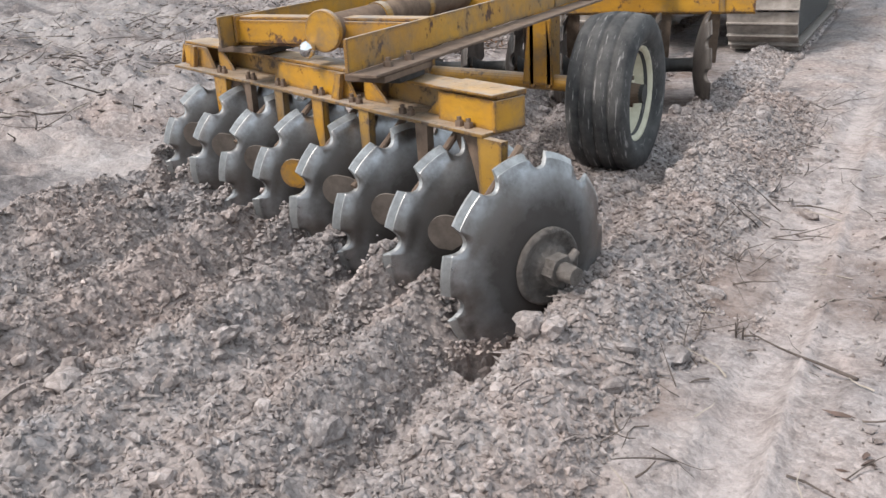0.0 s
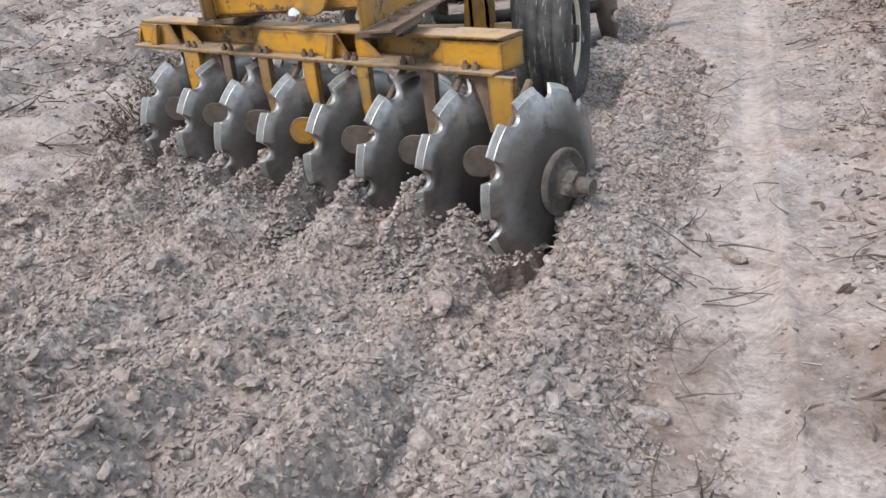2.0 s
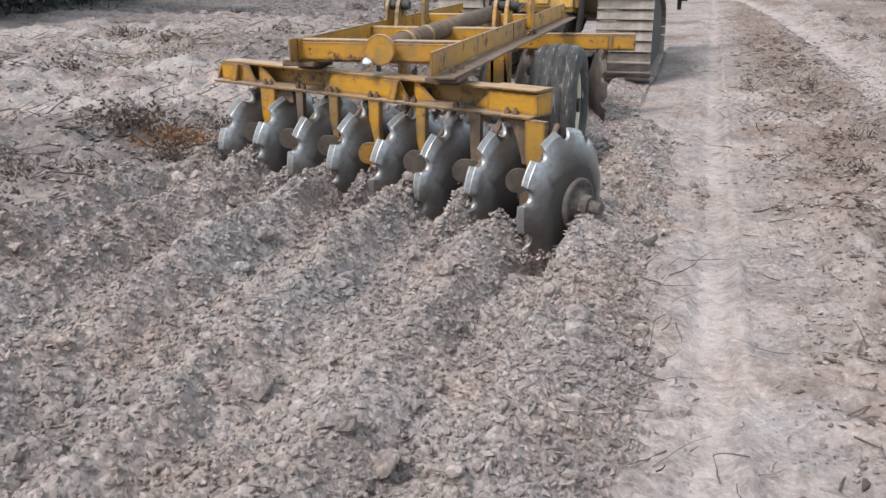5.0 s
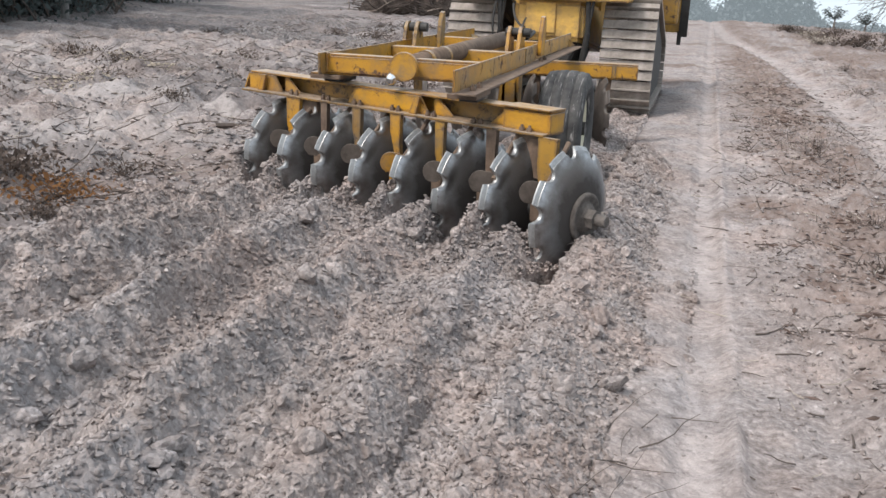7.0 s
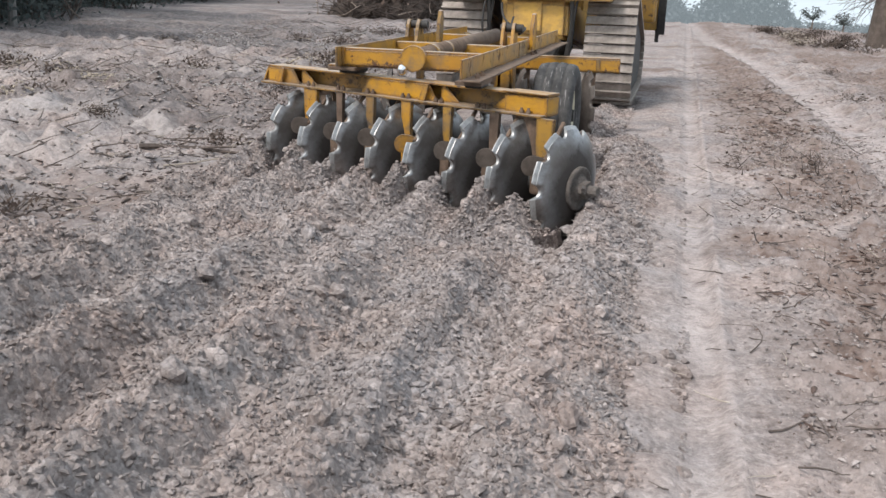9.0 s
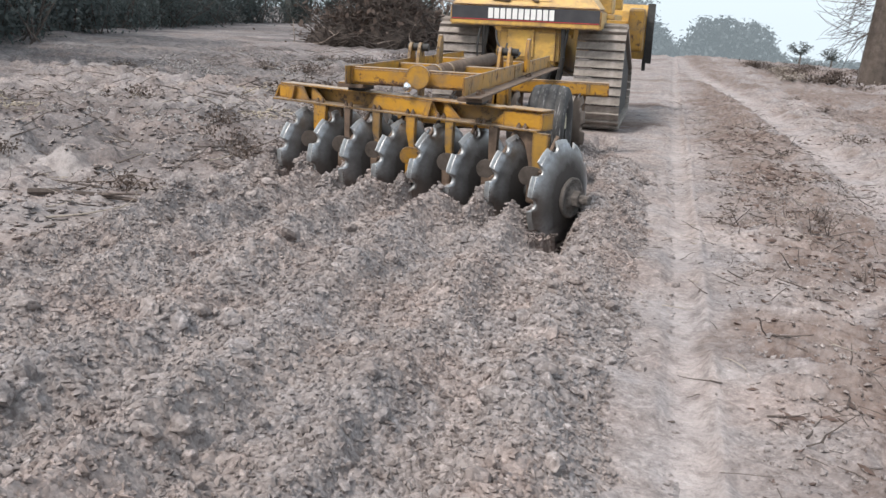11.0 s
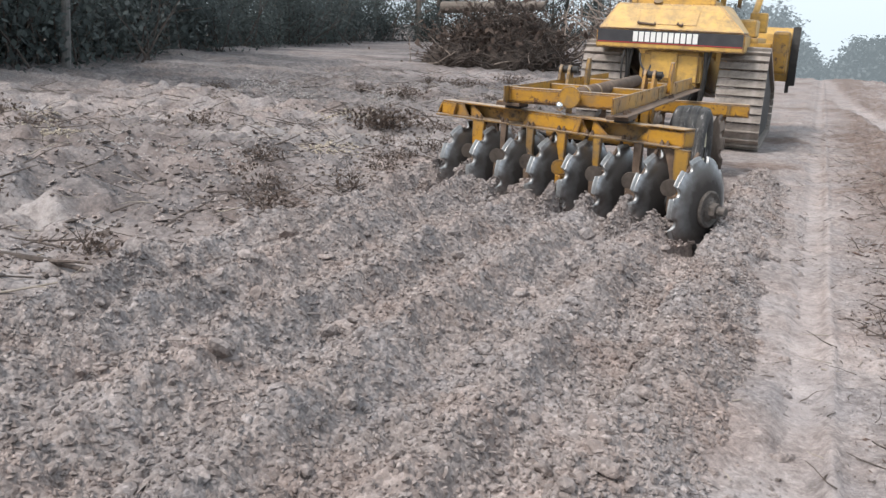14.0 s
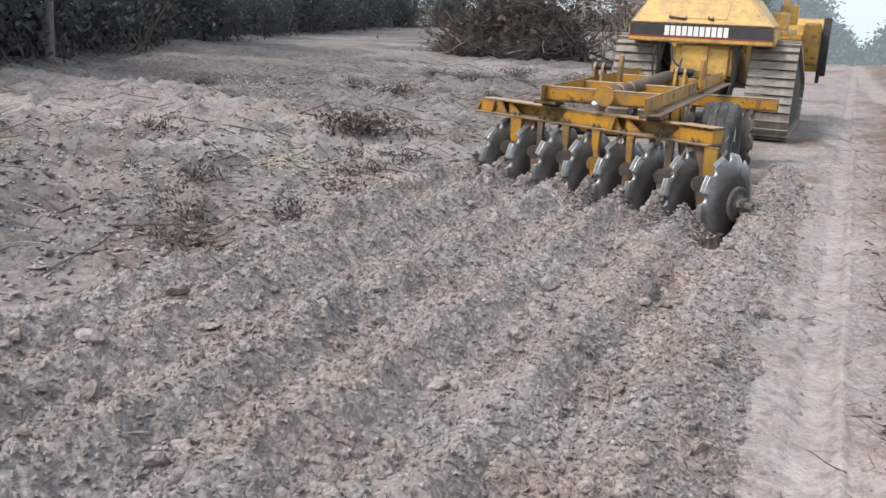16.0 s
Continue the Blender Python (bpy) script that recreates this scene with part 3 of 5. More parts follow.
ROW = 0.4
rising = []
STRIP = (LEFT_EDGE - 0.15, FURROW - 0.08)
TRENCH = (FURROW - 0.30, FURROW + 0.12)
PLOW_LABEL, RIDGE_LABEL, TRENCH_LABEL = "loose grey-brown clods of freshly disked soil", "crumbled soil ridge along the open furrow", "fine soil trickling back into the open furrow"
soil_rows("plowed_soil", *STRIP, -5.0, -0.6, SKEW, plow_z, 60, 10, PLOW_LABEL, 0.05)
soil_rows("plowed_soil", *STRIP, -0.6, GANG, SKEW, plow_z, 150, 22, PLOW_LABEL, 0.022, 3200, 120)
for k in range(int(13.6 / ROW)):
    s = GANG + k * ROW
    thick = 1.0 if s < 10 else 0.7
    rising.append((soil_rows("plowed_soil", *STRIP, s, s + ROW, SKEW, plow_z, 90 * thick, 16, PLOW_LABEL, 0.022, 2600 * thick, 120 * thick), [(s - GANG - 3.3, -0.2), (s - GANG - 2.7, -0.085), (s - GANG - 0.22, -0.085), (s - GANG + 0.28, 0.0)]))
# the open furrow: dug out by the last disc, then half filled
soil_rows("plowed_soil", *TRENCH, -0.6, GANG - 1.15, 0, trench_z, 150, 20, TRENCH_LABEL, 0.022, 2600, 300)
for k in range(int(15.0 / 0.2)):
    s = GANG - 1.15 + k * 0.2
    rising.append((soil_rows("plowed_soil", *TRENCH, s, s + 0.2, 0, trench_z, 60, 16, TRENCH_LABEL, 0.022, 2000, 120), [(s - GANG - 0.25, 0.01), (s - GANG + 0.0, -0.13), (s - GANG + 0.24, -0.13), (s - GANG + 0.55, 0.0)]))
BERM = (FURROW - 0.02, FURROW + 0.74)
FRONT = 6.3
soil_rows("soil_ridge", *BERM, 0.2, FRONT, 0, ridge_z, 200, 40, RIDGE_LABEL, 0.022, 3600, 450)
for k in range(int(13.6 / ROW)):
    s = FRONT + k * ROW
    thick = 1.0 if s < 13 else 0.5
    rising.append((soil_rows("soil_ridge", *BERM, s, s + ROW, 0, ridge_z, 150 * thick, 32, RIDGE_LABEL, 0.022, 3000 * thick, 350 * thick), [(s - FRONT - 0.1, -0.26), (s - FRONT + 1.3, 0.0)]))

# ---- disc harrow ----
HB = Vector((-2.4, 4.6, 0.0))
harrow = tagged(new("disc_harrow"), "worn yellow offset disc harrow with notched steel discs, dusty", "disc harrow")
ANGLE = 22.5
GZ = 0.265
REAR = pose(-1.2, GANG, 0, 0, 0, -ANGLE)  # the rear gang: x along its axle to the right, y ahead
GANG_M = pose(-1.2, GANG, 0, 0, 0, -24.3)  # the axle stands a little more aslant than its beam
R_DISC, PITCH, NOTCHES = 0.368, 0.33, 10


def disc_mesh(sign=1, face=None, edge=None):
    """A dished disc with a notched, bevelled rim; the bulge faces +x."""
    bm = bmesh.new()
    seg = NOTCHES * 28
    def rim(a):
        d = (a * NOTCHES / (2 * math.pi) + 0.5) % 1 - 0.5  # -0.5 to 0.5 round a notch
        w = abs(d) * 2 * math.pi / NOTCHES * R_DISC
        r = 0.043
        return R_DISC - (math.sqrt(max(0, r * r - w * w)) + 0.008 if w < r else 0)
    rings = []
    for f in (0.12, 0.35, 0.55, 0.70, 0.80, 0.947, 0.95, 1.0):
        ring = []
        for k in range(seg):
            a = 2 * math.pi * k / seg
            full = rim(a)
            r = min(R_DISC * f, full - 0.008) if f < 0.9 else min(full - 0.0015 * (1 - f) / 0.07, R_DISC * f) if f < 1 else full
            x = 0.088 * (1 - (r / R_DISC) ** 2) + (0.003 if f < 0.949 else 0.0) - (0.006 if f == 1.0 else 0)
            ring.append(bm.verts.new((sign * x, -r * math.cos(a), r * math.sin(a))))
        rings.append(ring)
    back = [[bm.verts.new(v.co - Vector((sign * 0.009, 0, 0))) for v in ring] for ring in (rings[0], rings[2], rings[4], rings[7])]
    loops = rings + back[::-1]
    for i, (a, b) in enumerate(zip(loops, loops[1:])):
        for k in range(seg):
            f = bm.faces.new((a[k], a[(k + 1) % seg], b[(k + 1) % seg], b[k]))
            f.material_index = 1 if i in (5, 6, 7) else 0
            f.smooth = i not in (5, 6, 7)
    fix(bm)
    me = bpy.data.meshes.new("disc")
    bm.to_mesh(me)
    bm.free()
    me.materials.append(face or DISC)
    me.materials.append(edge or EDGE)
    return me


def gang(name, m, count, sign, label):
    """A shaft with its discs, spools and end nut; m puts it under the harrow."""
    bm = bmesh.new()
    x0 = -PITCH * (count - 1)
    rod(bm, (x0 - 0.1, 0, 0), (0.14 if sign > 0 else 0.03, 0, 0), 0.026, seg=16)
    g = obj(name, bm, RUSTY, harrow, label)
    g.matrix_basis = m
    dm = disc_mesh(sign) if sign > 0 else disc_mesh(sign, OLD_DISC, OLD_DISC)
    spool = bmesh.new()
    lathe(spool, [(0.02, 0.02), (0.02, 0.085), (0.05, 0.06), (0.10, 0.048), (0.24, 0.048), (0.29, 0.06), (0.318, 0.085), (0.318, 0.02)], 24)
    fix(spool)
    sm = bpy.data.meshes.new("spool")
    spool.to_mesh(sm)
    spool.free()
    sm.materials.append(DARK)
    for i in range(count):
        d = new("disc", dm)
        d.parent = g
        d.matrix_basis = pose(-PITCH * i, 0, 0, 13 * i % 36)
        if i:
            s = new("spool", sm)
            s.parent = g
            s.location = (-PITCH * i + 0.02 * sign, 0, 0)
    if sign < 0:
        return g
    e = bmesh.new()
    lathe(e, [(0.075, 0.02), (0.075, 0.125), (0.086, 0.134), (0.102, 0.134), (0.108, 0.122), (0.102, 0.11), (0.096, 0.09), (0.104, 0.078), (0.116, 0.072), (0.122, 0.03)], 32)
    obj("end_washer", fix(e), CAKED, g, "heavy soil-caked cast washer", True)
    e = bmesh.new()
    rod(e, (0.115, 0, 0), (0.165, 0, 0), 0.056, seg=6, m=Matrix())
    rod(e, (0.16, 0, 0), (0.225, 0, 0), 0.034, 0.03, seg=14)
    rod(e, (0.15, 0.03, 0.04), (0.15, 0.05, 0.075), 0.014, seg=8)
    obj("axle_nut", fix(e), CAKED, g, "soil-worn square axle nut and bolt end")
    return g


rear_gang = gang("rear_gang", Matrix.Translation(-HB) @ GANG_M @ pose(0, 0, GZ), 8, 1, "eight notched discs on a rusty shaft")
FRONT_GANG = pose(-1.47, 6.42, 0, 0, 0, 16)
front_gang = gang("front_gang", Matrix.Translation(-HB) @ FRONT_GANG @ pose(0, 0, GZ), 7, -1, "front row of notched discs")


def hpart(name, bm, mats, label="", smooth=False):
    return part(name, fix(bm), mats, harrow, label, smooth, HB)


def beam(m, x0, x1, z0, z1, y0, y1):
    """A welded channel beam: a long web, lips above and below, plates that box in its ends and middle."""
    t = 0.014
    bm = bmesh.new()
    box(bm, (x0, y1 - t, z0), (x1, y1, z1), m, 0.003)
    hpart("beam_web", bm, GRIMY, "soiled olive-yellow web of the rear beam")
    bm = bmesh.new()
    box(bm, (x0, y0 + 0.045, z1), (x1, y1 + 0.02, z1 + t), m, 0.003)
    hpart("top_flange", bm, YELLOW, "dust-covered top flange with a rusty lip")
    bm = bmesh.new()
    box(bm, (x0 - 0.01, y0 - 0.03, z0 - t), (x1, y1, z0), m, 0.003)
    hpart("bottom_flange", bm, GRIMY, "soil-caked bottom flange")
    for a, b in ((x1 - 0.30, x1), (-1.63, -1.10), (x0 + 0.01, x0 + 0.27)):
        bm = bmesh.new()
        lean = 0.07
        prism(bm, [(a - (lean if a > x0 + 0.1 and b < x1 else 0), z0 + 0.001), (b + (lean if b < x1 else 0), z0 + 0.001), (b, z1 - 0.001), (a, z1 - 0.001)], t, m @ pose(0, y0 + 0.03, 0))
        hpart("face_plate", bm, YELLOW, "scuffed yellow face plate with rusty edges")
    bm = bmesh.new()
    box(bm, (x1 - 0.31, y0 + 0.012, z1 + t), (x1 + 0.01, y1 + 0.012, z1 + t + 0.008), m, 0.002)
    hpart("cap_plate", bm, YELLOW, "sun-bleached dusty cap plate")
    bm = bmesh.new()
    box(bm, (x1, y0 + 0.02, z0 - 0.004), (x1 + 0.012, y1, z1), m, 0.003)
    hpart("end_plate", bm, YELLOW)
    bm = bmesh.new()
    prism(bm, [(x0 - 0.05, z0), (x0 - 0.035, z0), (x0 + 0.02, z1), (x0 + 0.005, z1)], y1 - y0 - 0.03, m @ pose(0, y0 + 0.03, 0))
    hpart("end_plate", bm, YELLOW)
    for gxp in (x0 + 0.13, -1.16):
        bm = bmesh.new()
        prism(bm, [(gxp, z0 - 0.002), (gxp + 0.055, z0 - 0.002), (gxp + 0.085, z1 + 0.004), (gxp + 0.045, z1 + 0.004)], 0.02, m @ pose(0, y0 - 0.005, 0))
        hpart("gusset", bm, YELLOW)
    for a, d in ((-0.46, -1), (-1.02, 1), (-2.33, 1)):
        bm = bmesh.new()
        prism(bm, [(a, z0 + 0.002), (a, z1 - 0.002), (a + 0.13 * d * 0.2, z1 - 0.002), (a + 0.15 * d, z0 + 0.002)], 0.012, m @ pose(0, y0 + 0.07, 0))
        hpart("gusset", bm, YELLOW)


BX0, BX1, BZ0, BZ1 = -2.66, -0.19, 0.67, 0.775
beam(REAR, BX0, BX1, BZ0, BZ1, 0.005, 0.17)


def bolts(m, places, r=0.016, h=0.02):
    for x, y, z in places:
        bm = bmesh.new()
        rod(bm, (x, y, z), (x, y, z + h), r, seg=6, m=m)
        rod(bm, (x, y, z + h), (x, y, z + h * 1.7), r * 0.55, seg=8, m=m)
        hpart("bolt", bm, RUSTY)


bolts(REAR, [(x + d, 0.012, BZ0) for x in (-2.2, -1.9, -1.62, -1.30, -1.02, -0.68, -0.35) for d in (0, 0.05)])

# standards that carry the gang, scrapers behind the discs
STANDARDS = ((-0.16, 0.12, OLIVE), (-0.53, 0.07, RUSTY), (-0.90, 0.07, OLIVE), (-1.245, 0.085, YELLOW), (-1.57, 0.075, GRIMY), (-1.86, 0.06, RUSTY), (-2.15, 0.13, YELLOW))
for x, wide, paint in STANDARDS:
    bm = bmesh.new()
    prism(bm, [(x - wide / 2, BZ0 - 0.014), (x + wide / 2, BZ0 - 0.014), (x + wide / 2 - 0.005, 0.48), (x + 0.05, GZ + 0.02), (x - 0.02, GZ + 0.02), (x - wide / 2 + 0.005, 0.48)], 0.03, REAR @ pose(0, -0.02, 0))
    hpart("standard", bm, paint, {YELLOW: "yellow standard with worn paint", OLIVE: "soiled yellow standard", GRIMY: "grimy standard", RUSTY: "rusty brown standard"}[paint])
    bm = bmesh.new()
    box(bm, (x - 0.06, -0.07, GZ - 0.075), (x + 0.06, 0.10, GZ + 0.07), REAR, 0.02)
    hpart("bearing", bm, YELLOW if abs(x + 1.245) < 0.01 else RUSTY, "bearing housing caked with soil")
for x in (-0.30, -2.02):
    bm = bmesh.new()
    prism(bm, [(x - 0.09, BZ0 - 0.014), (x + 0.06, BZ0 - 0.014), (x + 0.075, 0.42), (x + 0.02, 0.42)], 0.025, REAR @ pose(0, 0.015, 0))
    hpart("brace", bm, RUSTY, "rust-brown brace beside the standard")
for k in range(7):
    x = -PITCH * k - 0.055
    bm = bmesh.new()
    # a worn leaf shape: blunt outer end, one shoulder lower than the other
    out = [(0.064 * math.cos(math.pi * (0.5 + i / 12)), 0.064 * math.sin(math.pi * (0.5 + i / 12))) for i in range(11)]
    out += [(0.012, -0.062), (0.045, -0.038), (0.085, 0.0), (0.09, 0.035), (0.05, 0.056)]
    prism(bm, out, 0.008, GANG_M @ pose(x, -0.30, 0.42, 8, 0, 38) @ Matrix.Scale(1.0, 4))
    hpart("scraper", bm, YELLOW if k == 3 else SCRAPER, "scraper blade close to the disc rim")
    bm = bmesh.new()
    rod(bm, (x + 0.06, -0.27, 0.44), (x + 0.0, 0.02, BZ0 - 0.03), 0.014, seg=8, m=GANG_M)
    hpart("scraper_arm", bm, RUSTY)

# frame: rails, cross members, tube
RAIL_X, LEFT_X = -1.87, -2.86
bm = bmesh.new()
box(bm, (RAIL_X - 0.014, 2.58, 0.865), (RAIL_X, 6.9, 0.985), None, 0.003)
hpart("rail", bm, YELLOW, "yellow angle-iron side rail with weld marks")
bm = bmesh.new()
box(bm, (RAIL_X + 0.0005, 2.58, 0.852), (RAIL_X + 0.115, 6.9, 0.864), None, 0.003)
hpart("rail_flange", bm, RUSTY, "rusty flange along the rail")
bolts(None, [(RAIL_X + 0.06, y, 0.864) for y in (2.75, 2.9, 4.9, 5.05)], 0.018)
bm = bmesh.new()
box(bm, (RAIL_X - 0.001, 4.55, 0.87), (RAIL_X + 0.006, 4.95, 0.98), None, 0.002)
hpart("rail_patch", bm, OLIVE, "welded patch plate")
bm = bmesh.new()
box(bm, (LEFT_X, 3.15, 0.865), (LEFT_X + 0.014, 6.9, 0.985), None, 0.003)
box(bm, (LEFT_X - 0.10, 3.15, 0.852), (LEFT_X, 6.9, 0.864), None, 0.003)
hpart("rail", bm, YELLOW, "yellow angle-iron side rail")
bm = bmesh.new()
box(bm, (LEFT_X, 3.17, 0.865), (RAIL_X - 0.015, 3.184, 0.965), None, 0.003)
box(bm, (LEFT_X, 3.184, 0.965), (RAIL_X - 0.015, 3.27, 0.979), None, 0.003)
box(bm, (LEFT_X, 3.184, 0.851), (RAIL_X - 0.015, 3.27, 0.865), None, 0.003)
hpart("cross_member", bm, YELLOW, "yellow rear channel with rust along its lip")
bm = bmesh.new()
box(bm, (LEFT_X - 0.014, 3.06, 0.855), (LEFT_X - 0.001, 3.35, 0.99), None, 0.003)
hpart("end_plate", bm, OLIVE)
for y in (4.35, 5.7):
    bm = bmesh.new()
    box(bm, (LEFT_X + 0.015, y, 0.86), (RAIL_X - 0.015, y + 0.1, 0.96), None, 0.006)
    hpart("cross_member", bm, YELLOW)
bm = bmesh.new()
rod(bm, (-2.33, 3.1, 0.935), (-2.30, 5.75, 0.965), 0.062, seg=24)
hpart("tube", bm, RUSTY, "rusty tube with flaking paint", True)
bm = bmesh.new()
rod(bm, (-2.33, 3.085, 0.935), (-2.33, 3.115, 0.935), 0.088, seg=32)
bmesh.ops.bevel(bm, geom=[e for e in bm.edges if abs(e.verts[0].co.y - e.verts[1].co.y) < 1e-5], offset=0.004, segments=1, affect="EDGES")
hpart("tube_cap", bm, YELLOW, "round yellow tube cap")
for y in (3.5, 3.9, 4.5, 5.1):
    bm = bmesh.new()
    rod(bm, (-2.325, y, 0.94), (-2.324, y + 0.05, 0.941), 0.068, seg=24)
    hpart("tube_band", bm, OLIVE)
bm = bmesh.new()
bmesh.ops.create_uvsphere(bm, u_segments=18, v_segments=12, radius=0.036, matrix=Matrix.Translation((-2.395, 3.06, 0.862)))
rod(bm, (-2.395, 3.06, 0.862), (-2.41, 3.17, 0.875), 0.02, seg=12)
hpart("ball_end", bm, CHROME, "shiny worn ball end", True)
# plates joining rails and rear beam
for (x0, y0, x1, y1) in ((RAIL_X - 0.06, 2.64, RAIL_X + 0.11, 2.98), (LEFT_X - 0.10, 3.14, LEFT_X + 0.10, 3.5)):
    bm = bmesh.new()
    box(bm, (x0, y0, 0.825), (x1, y1, 0.85), None, 0.004)
    hpart("mounting_plate", bm, RUSTY)
    bm = bmesh.new()
    box(bm, (x0 + 0.03, y0 + 0.15, 0.795), (x1 - 0.03, y1, 0.825), None, 0.004)
    hpart("spacer", bm, DARK)

# lift lugs and cylinder
for lx, paint in ((-2.80, OLIVE), (-1.98, YELLOW)):
    for dx in (-0.05, 0.035):
        bm = bmesh.new()
        prism(bm, [(-0.11, 0.0), (0.13, 0.0), (0.09, 0.16), (0.05, 0.22), (-0.01, 0.225), (-0.05, 0.18)], 0.026, pose(lx + dx, 4.78, 0.9, 0, 0, 90))
        hpart("lift_lug", bm, paint)
    bm = bmesh.new()
    rod(bm, (lx - 0.095, 4.80, 1.08), (lx + 0.095, 4.80, 1.08), 0.034, seg=16)
    hpart("lug_pin", bm, DARK)
    bm = bmesh.new()
    prism(bm, [(-0.03, 0.0), (0.03, 0.0), (0.045, 0.2), (0.03, 0.3), (0.005, 0.29), (-0.02, 0.18)], 0.035, pose(lx + 0.16, 5.0, 0.9, 0, 0, 75))
    hpart("latch_bar", bm, paint)


def hose(name, pts, r, parent, base, mat, seg=8):
    cu = bpy.data.curves.new(name, "CURVE")
    cu.dimensions, cu.bevel_depth, cu.bevel_resolution, cu.resolution_u = "3D", r, 2, 8
    s = cu.splines.new("NURBS")
    s.points.add(len(pts) - 1)
    for p, c in zip(s.points, pts):
        p.co = (*c, 1)
    s.use_endpoint_u = True
    s.order_u = 3
    ob = new(name, cu)
    ob.data.materials.append(mat)
    ob.parent = parent
    ob.location = -Vector(base)
    return ob


for dx in (0,):
    hose("hydraulic_hose", [(-1.97 + dx, 5.1, 1.02), (-1.97 + dx, 5.6, 1.06), (-2.2 + dx, 6.3, 1.0), (-2.45 + dx, 7.2, 0.95), (-2.6 + dx, 8.3, 1.05)], 0.013, harrow, HB, DARK)

# axle, uprights, wheel
bm = bmesh.new()
rod(bm, (-2.95, 4.75, 0.46), (-1.70, 4.66, 0.44), 0.045, seg=18)
hpart("axle_tube", bm, YELLOW, "yellow axle tube")
for x in (-2.05, -1.95, -2.75):
    bm = bmesh.new()
    box(bm, (x, 4.62, 0.42), (x + 0.03, 4.76, 0.86), None, 0.004)
    hpart("axle_bracket", bm, YELLOW if x > -2.5 else OLIVE)
bm = bmesh.new()
prism(bm, [(-0.09, 0), (0.09, 0), (0.05, 0.4), (-0.05, 0.4)], 0.02, pose(-2.0, 4.62, 0.44, 0, 0, 0))
hpart("axle_brace", bm, YELLOW)
WHEEL_R = 0.425
wheel = obj("wheel", fix((lambda b: (rod(b, (-0.12, 0, 0), (0.15, 0, 0), 0.05, seg=20), b)[1])(bmesh.new())), DARK, harrow, "transport wheel with a cream rim and ribbed tyre")
WHEEL_AT = Vector((-1.55, 4.65, WHEEL_R - 0.015)) - HB
wheel.location = WHEEL_AT
prof = [(-0.10, 0.235), (-0.135, 0.26), (-0.165, 0.32), (-0.165, 0.36), (-0.148, 0.398)]
ribs = [(-0.14, 0.408), (-0.085, 0.419), (-0.08, 0.409), (-0.07, 0.409), (-0.065, 0.421), (-0.012, 0.425), (-0.008, 0.413), (0.008, 0.413), (0.012, 0.425), (0.065, 0.421), (0.07, 0.409), (0.08, 0.409), (0.085, 0.419), (0.14, 0.408)]
prof += ribs + [(-x, r) for x, r in prof[::-1]] + [(0.10, 0.22), (-0.10, 0.22), (-0.10, 0.235)]
bm = bmesh.new()
lathe(bm, prof, 64)
obj("tyre", fix(bm), RUBBER, wheel, "dust-streaked ribbed rubber tyre", True)
bm = bmesh.new()
lathe(bm, [(-0.10, 0.245), (-0.085, 0.225), (0.02, 0.215), (0.06, 0.12), (0.05, 0.055), (0.035, 0.055), (0.04, 0.12), (0.0, 0.2), (0.10, 0.225), (0.118, 0.24), (0.123, 0.252), (0.118, 0.255), (0.10, 0.24)], 48)
obj("rim", fix(bm), RIM, wheel, "cream painted steel rim", True)
bm = bmesh.new()
rod(bm, (0.03, 0, 0), (0.13, 0, 0), 0.062, 0.05, seg=18)
for k in range(6):
    a = k * math.pi / 3
    rod(bm, (0.045, 0.085 * math.cos(a), 0.085 * math.sin(a)), (0.075, 0.085 * math.cos(a), 0.085 * math.sin(a)), 0.012, seg=6)
obj("hub", fix(bm), RUSTY, wheel)

# front beam and its standards
FBM = pose(-1.17, 6.48, 0, 0, 0, 8)
bm = bmesh.new()
box(bm, (-1.95, 0, 0.62), (0, 0.014, 0.735), FBM, 0.003)
box(bm, (-1.95, 0.014, 0.735), (0, 0.16, 0.749), FBM, 0.003)
box(bm, (-1.95, 0.014, 0.606), (0, 0.16, 0.62), FBM, 0.003)
hpart("front_beam", bm, YELLOW, "yellow front channel beam")
bm = bmesh.new()
box(bm, (-0.24, -0.012, 0.62), (-0.2, -0.001, 0.735), FBM, 0.002)
hpart("stiffener", bm, OLIVE)
for k in range(5):
    x = -0.28 - 0.33 * k
    bm = bmesh.new()
    prism(bm, [(x - 0.05, 0.61), (x + 0.05, 0.61), (x + 0.035, GZ), (x - 0.035, GZ)], 0.035, FBM @ pose(0, 0.05, 0))
    hpart("standard", bm, RUSTY, "rusty standard")
# drawbar
for x0, x1 in ((LEFT_X, -2.5), (RAIL_X, -2.28)):
    bm = bmesh.new()
    rod(bm, (x0, 6.75, 0.88), (x1, 8.35, 0.62), 0.06, seg=4)
    hpart("drawbar", bm, OLIVE)
bm = bmesh.new()
box(bm, (-2.56, 8.2, 0.52), (-2.22, 8.75, 0.60), None, 0.01)
hpart("hitch", bm, DARK)

# soil carried along by each disc
wave_rows = []


def heap_z(x, y, k):
    """Height of the earth banked against the back of a disc; x is counted from the disc."""
    crest = -0.10 + (0.25 if k == 0 else -0.3) * (y + 0.25) + 0.05 * fbm(y * 3 + k, y * 0, 0.25, 2, 94)
    back = step(-0.95, -0.42, y) * (1 - step(-0.16, -0.02, y))
    tall = (0.27 - 0.05 * (k == 0)) * (0.6 + 0.4 * step(-0.6, -0.3, y))
    return tall * np.exp(-((x - crest) / 0.10) ** 2) * back * (1 + 0.55 * fbm(x + 3 * k, y, 0.12, 3, 95))


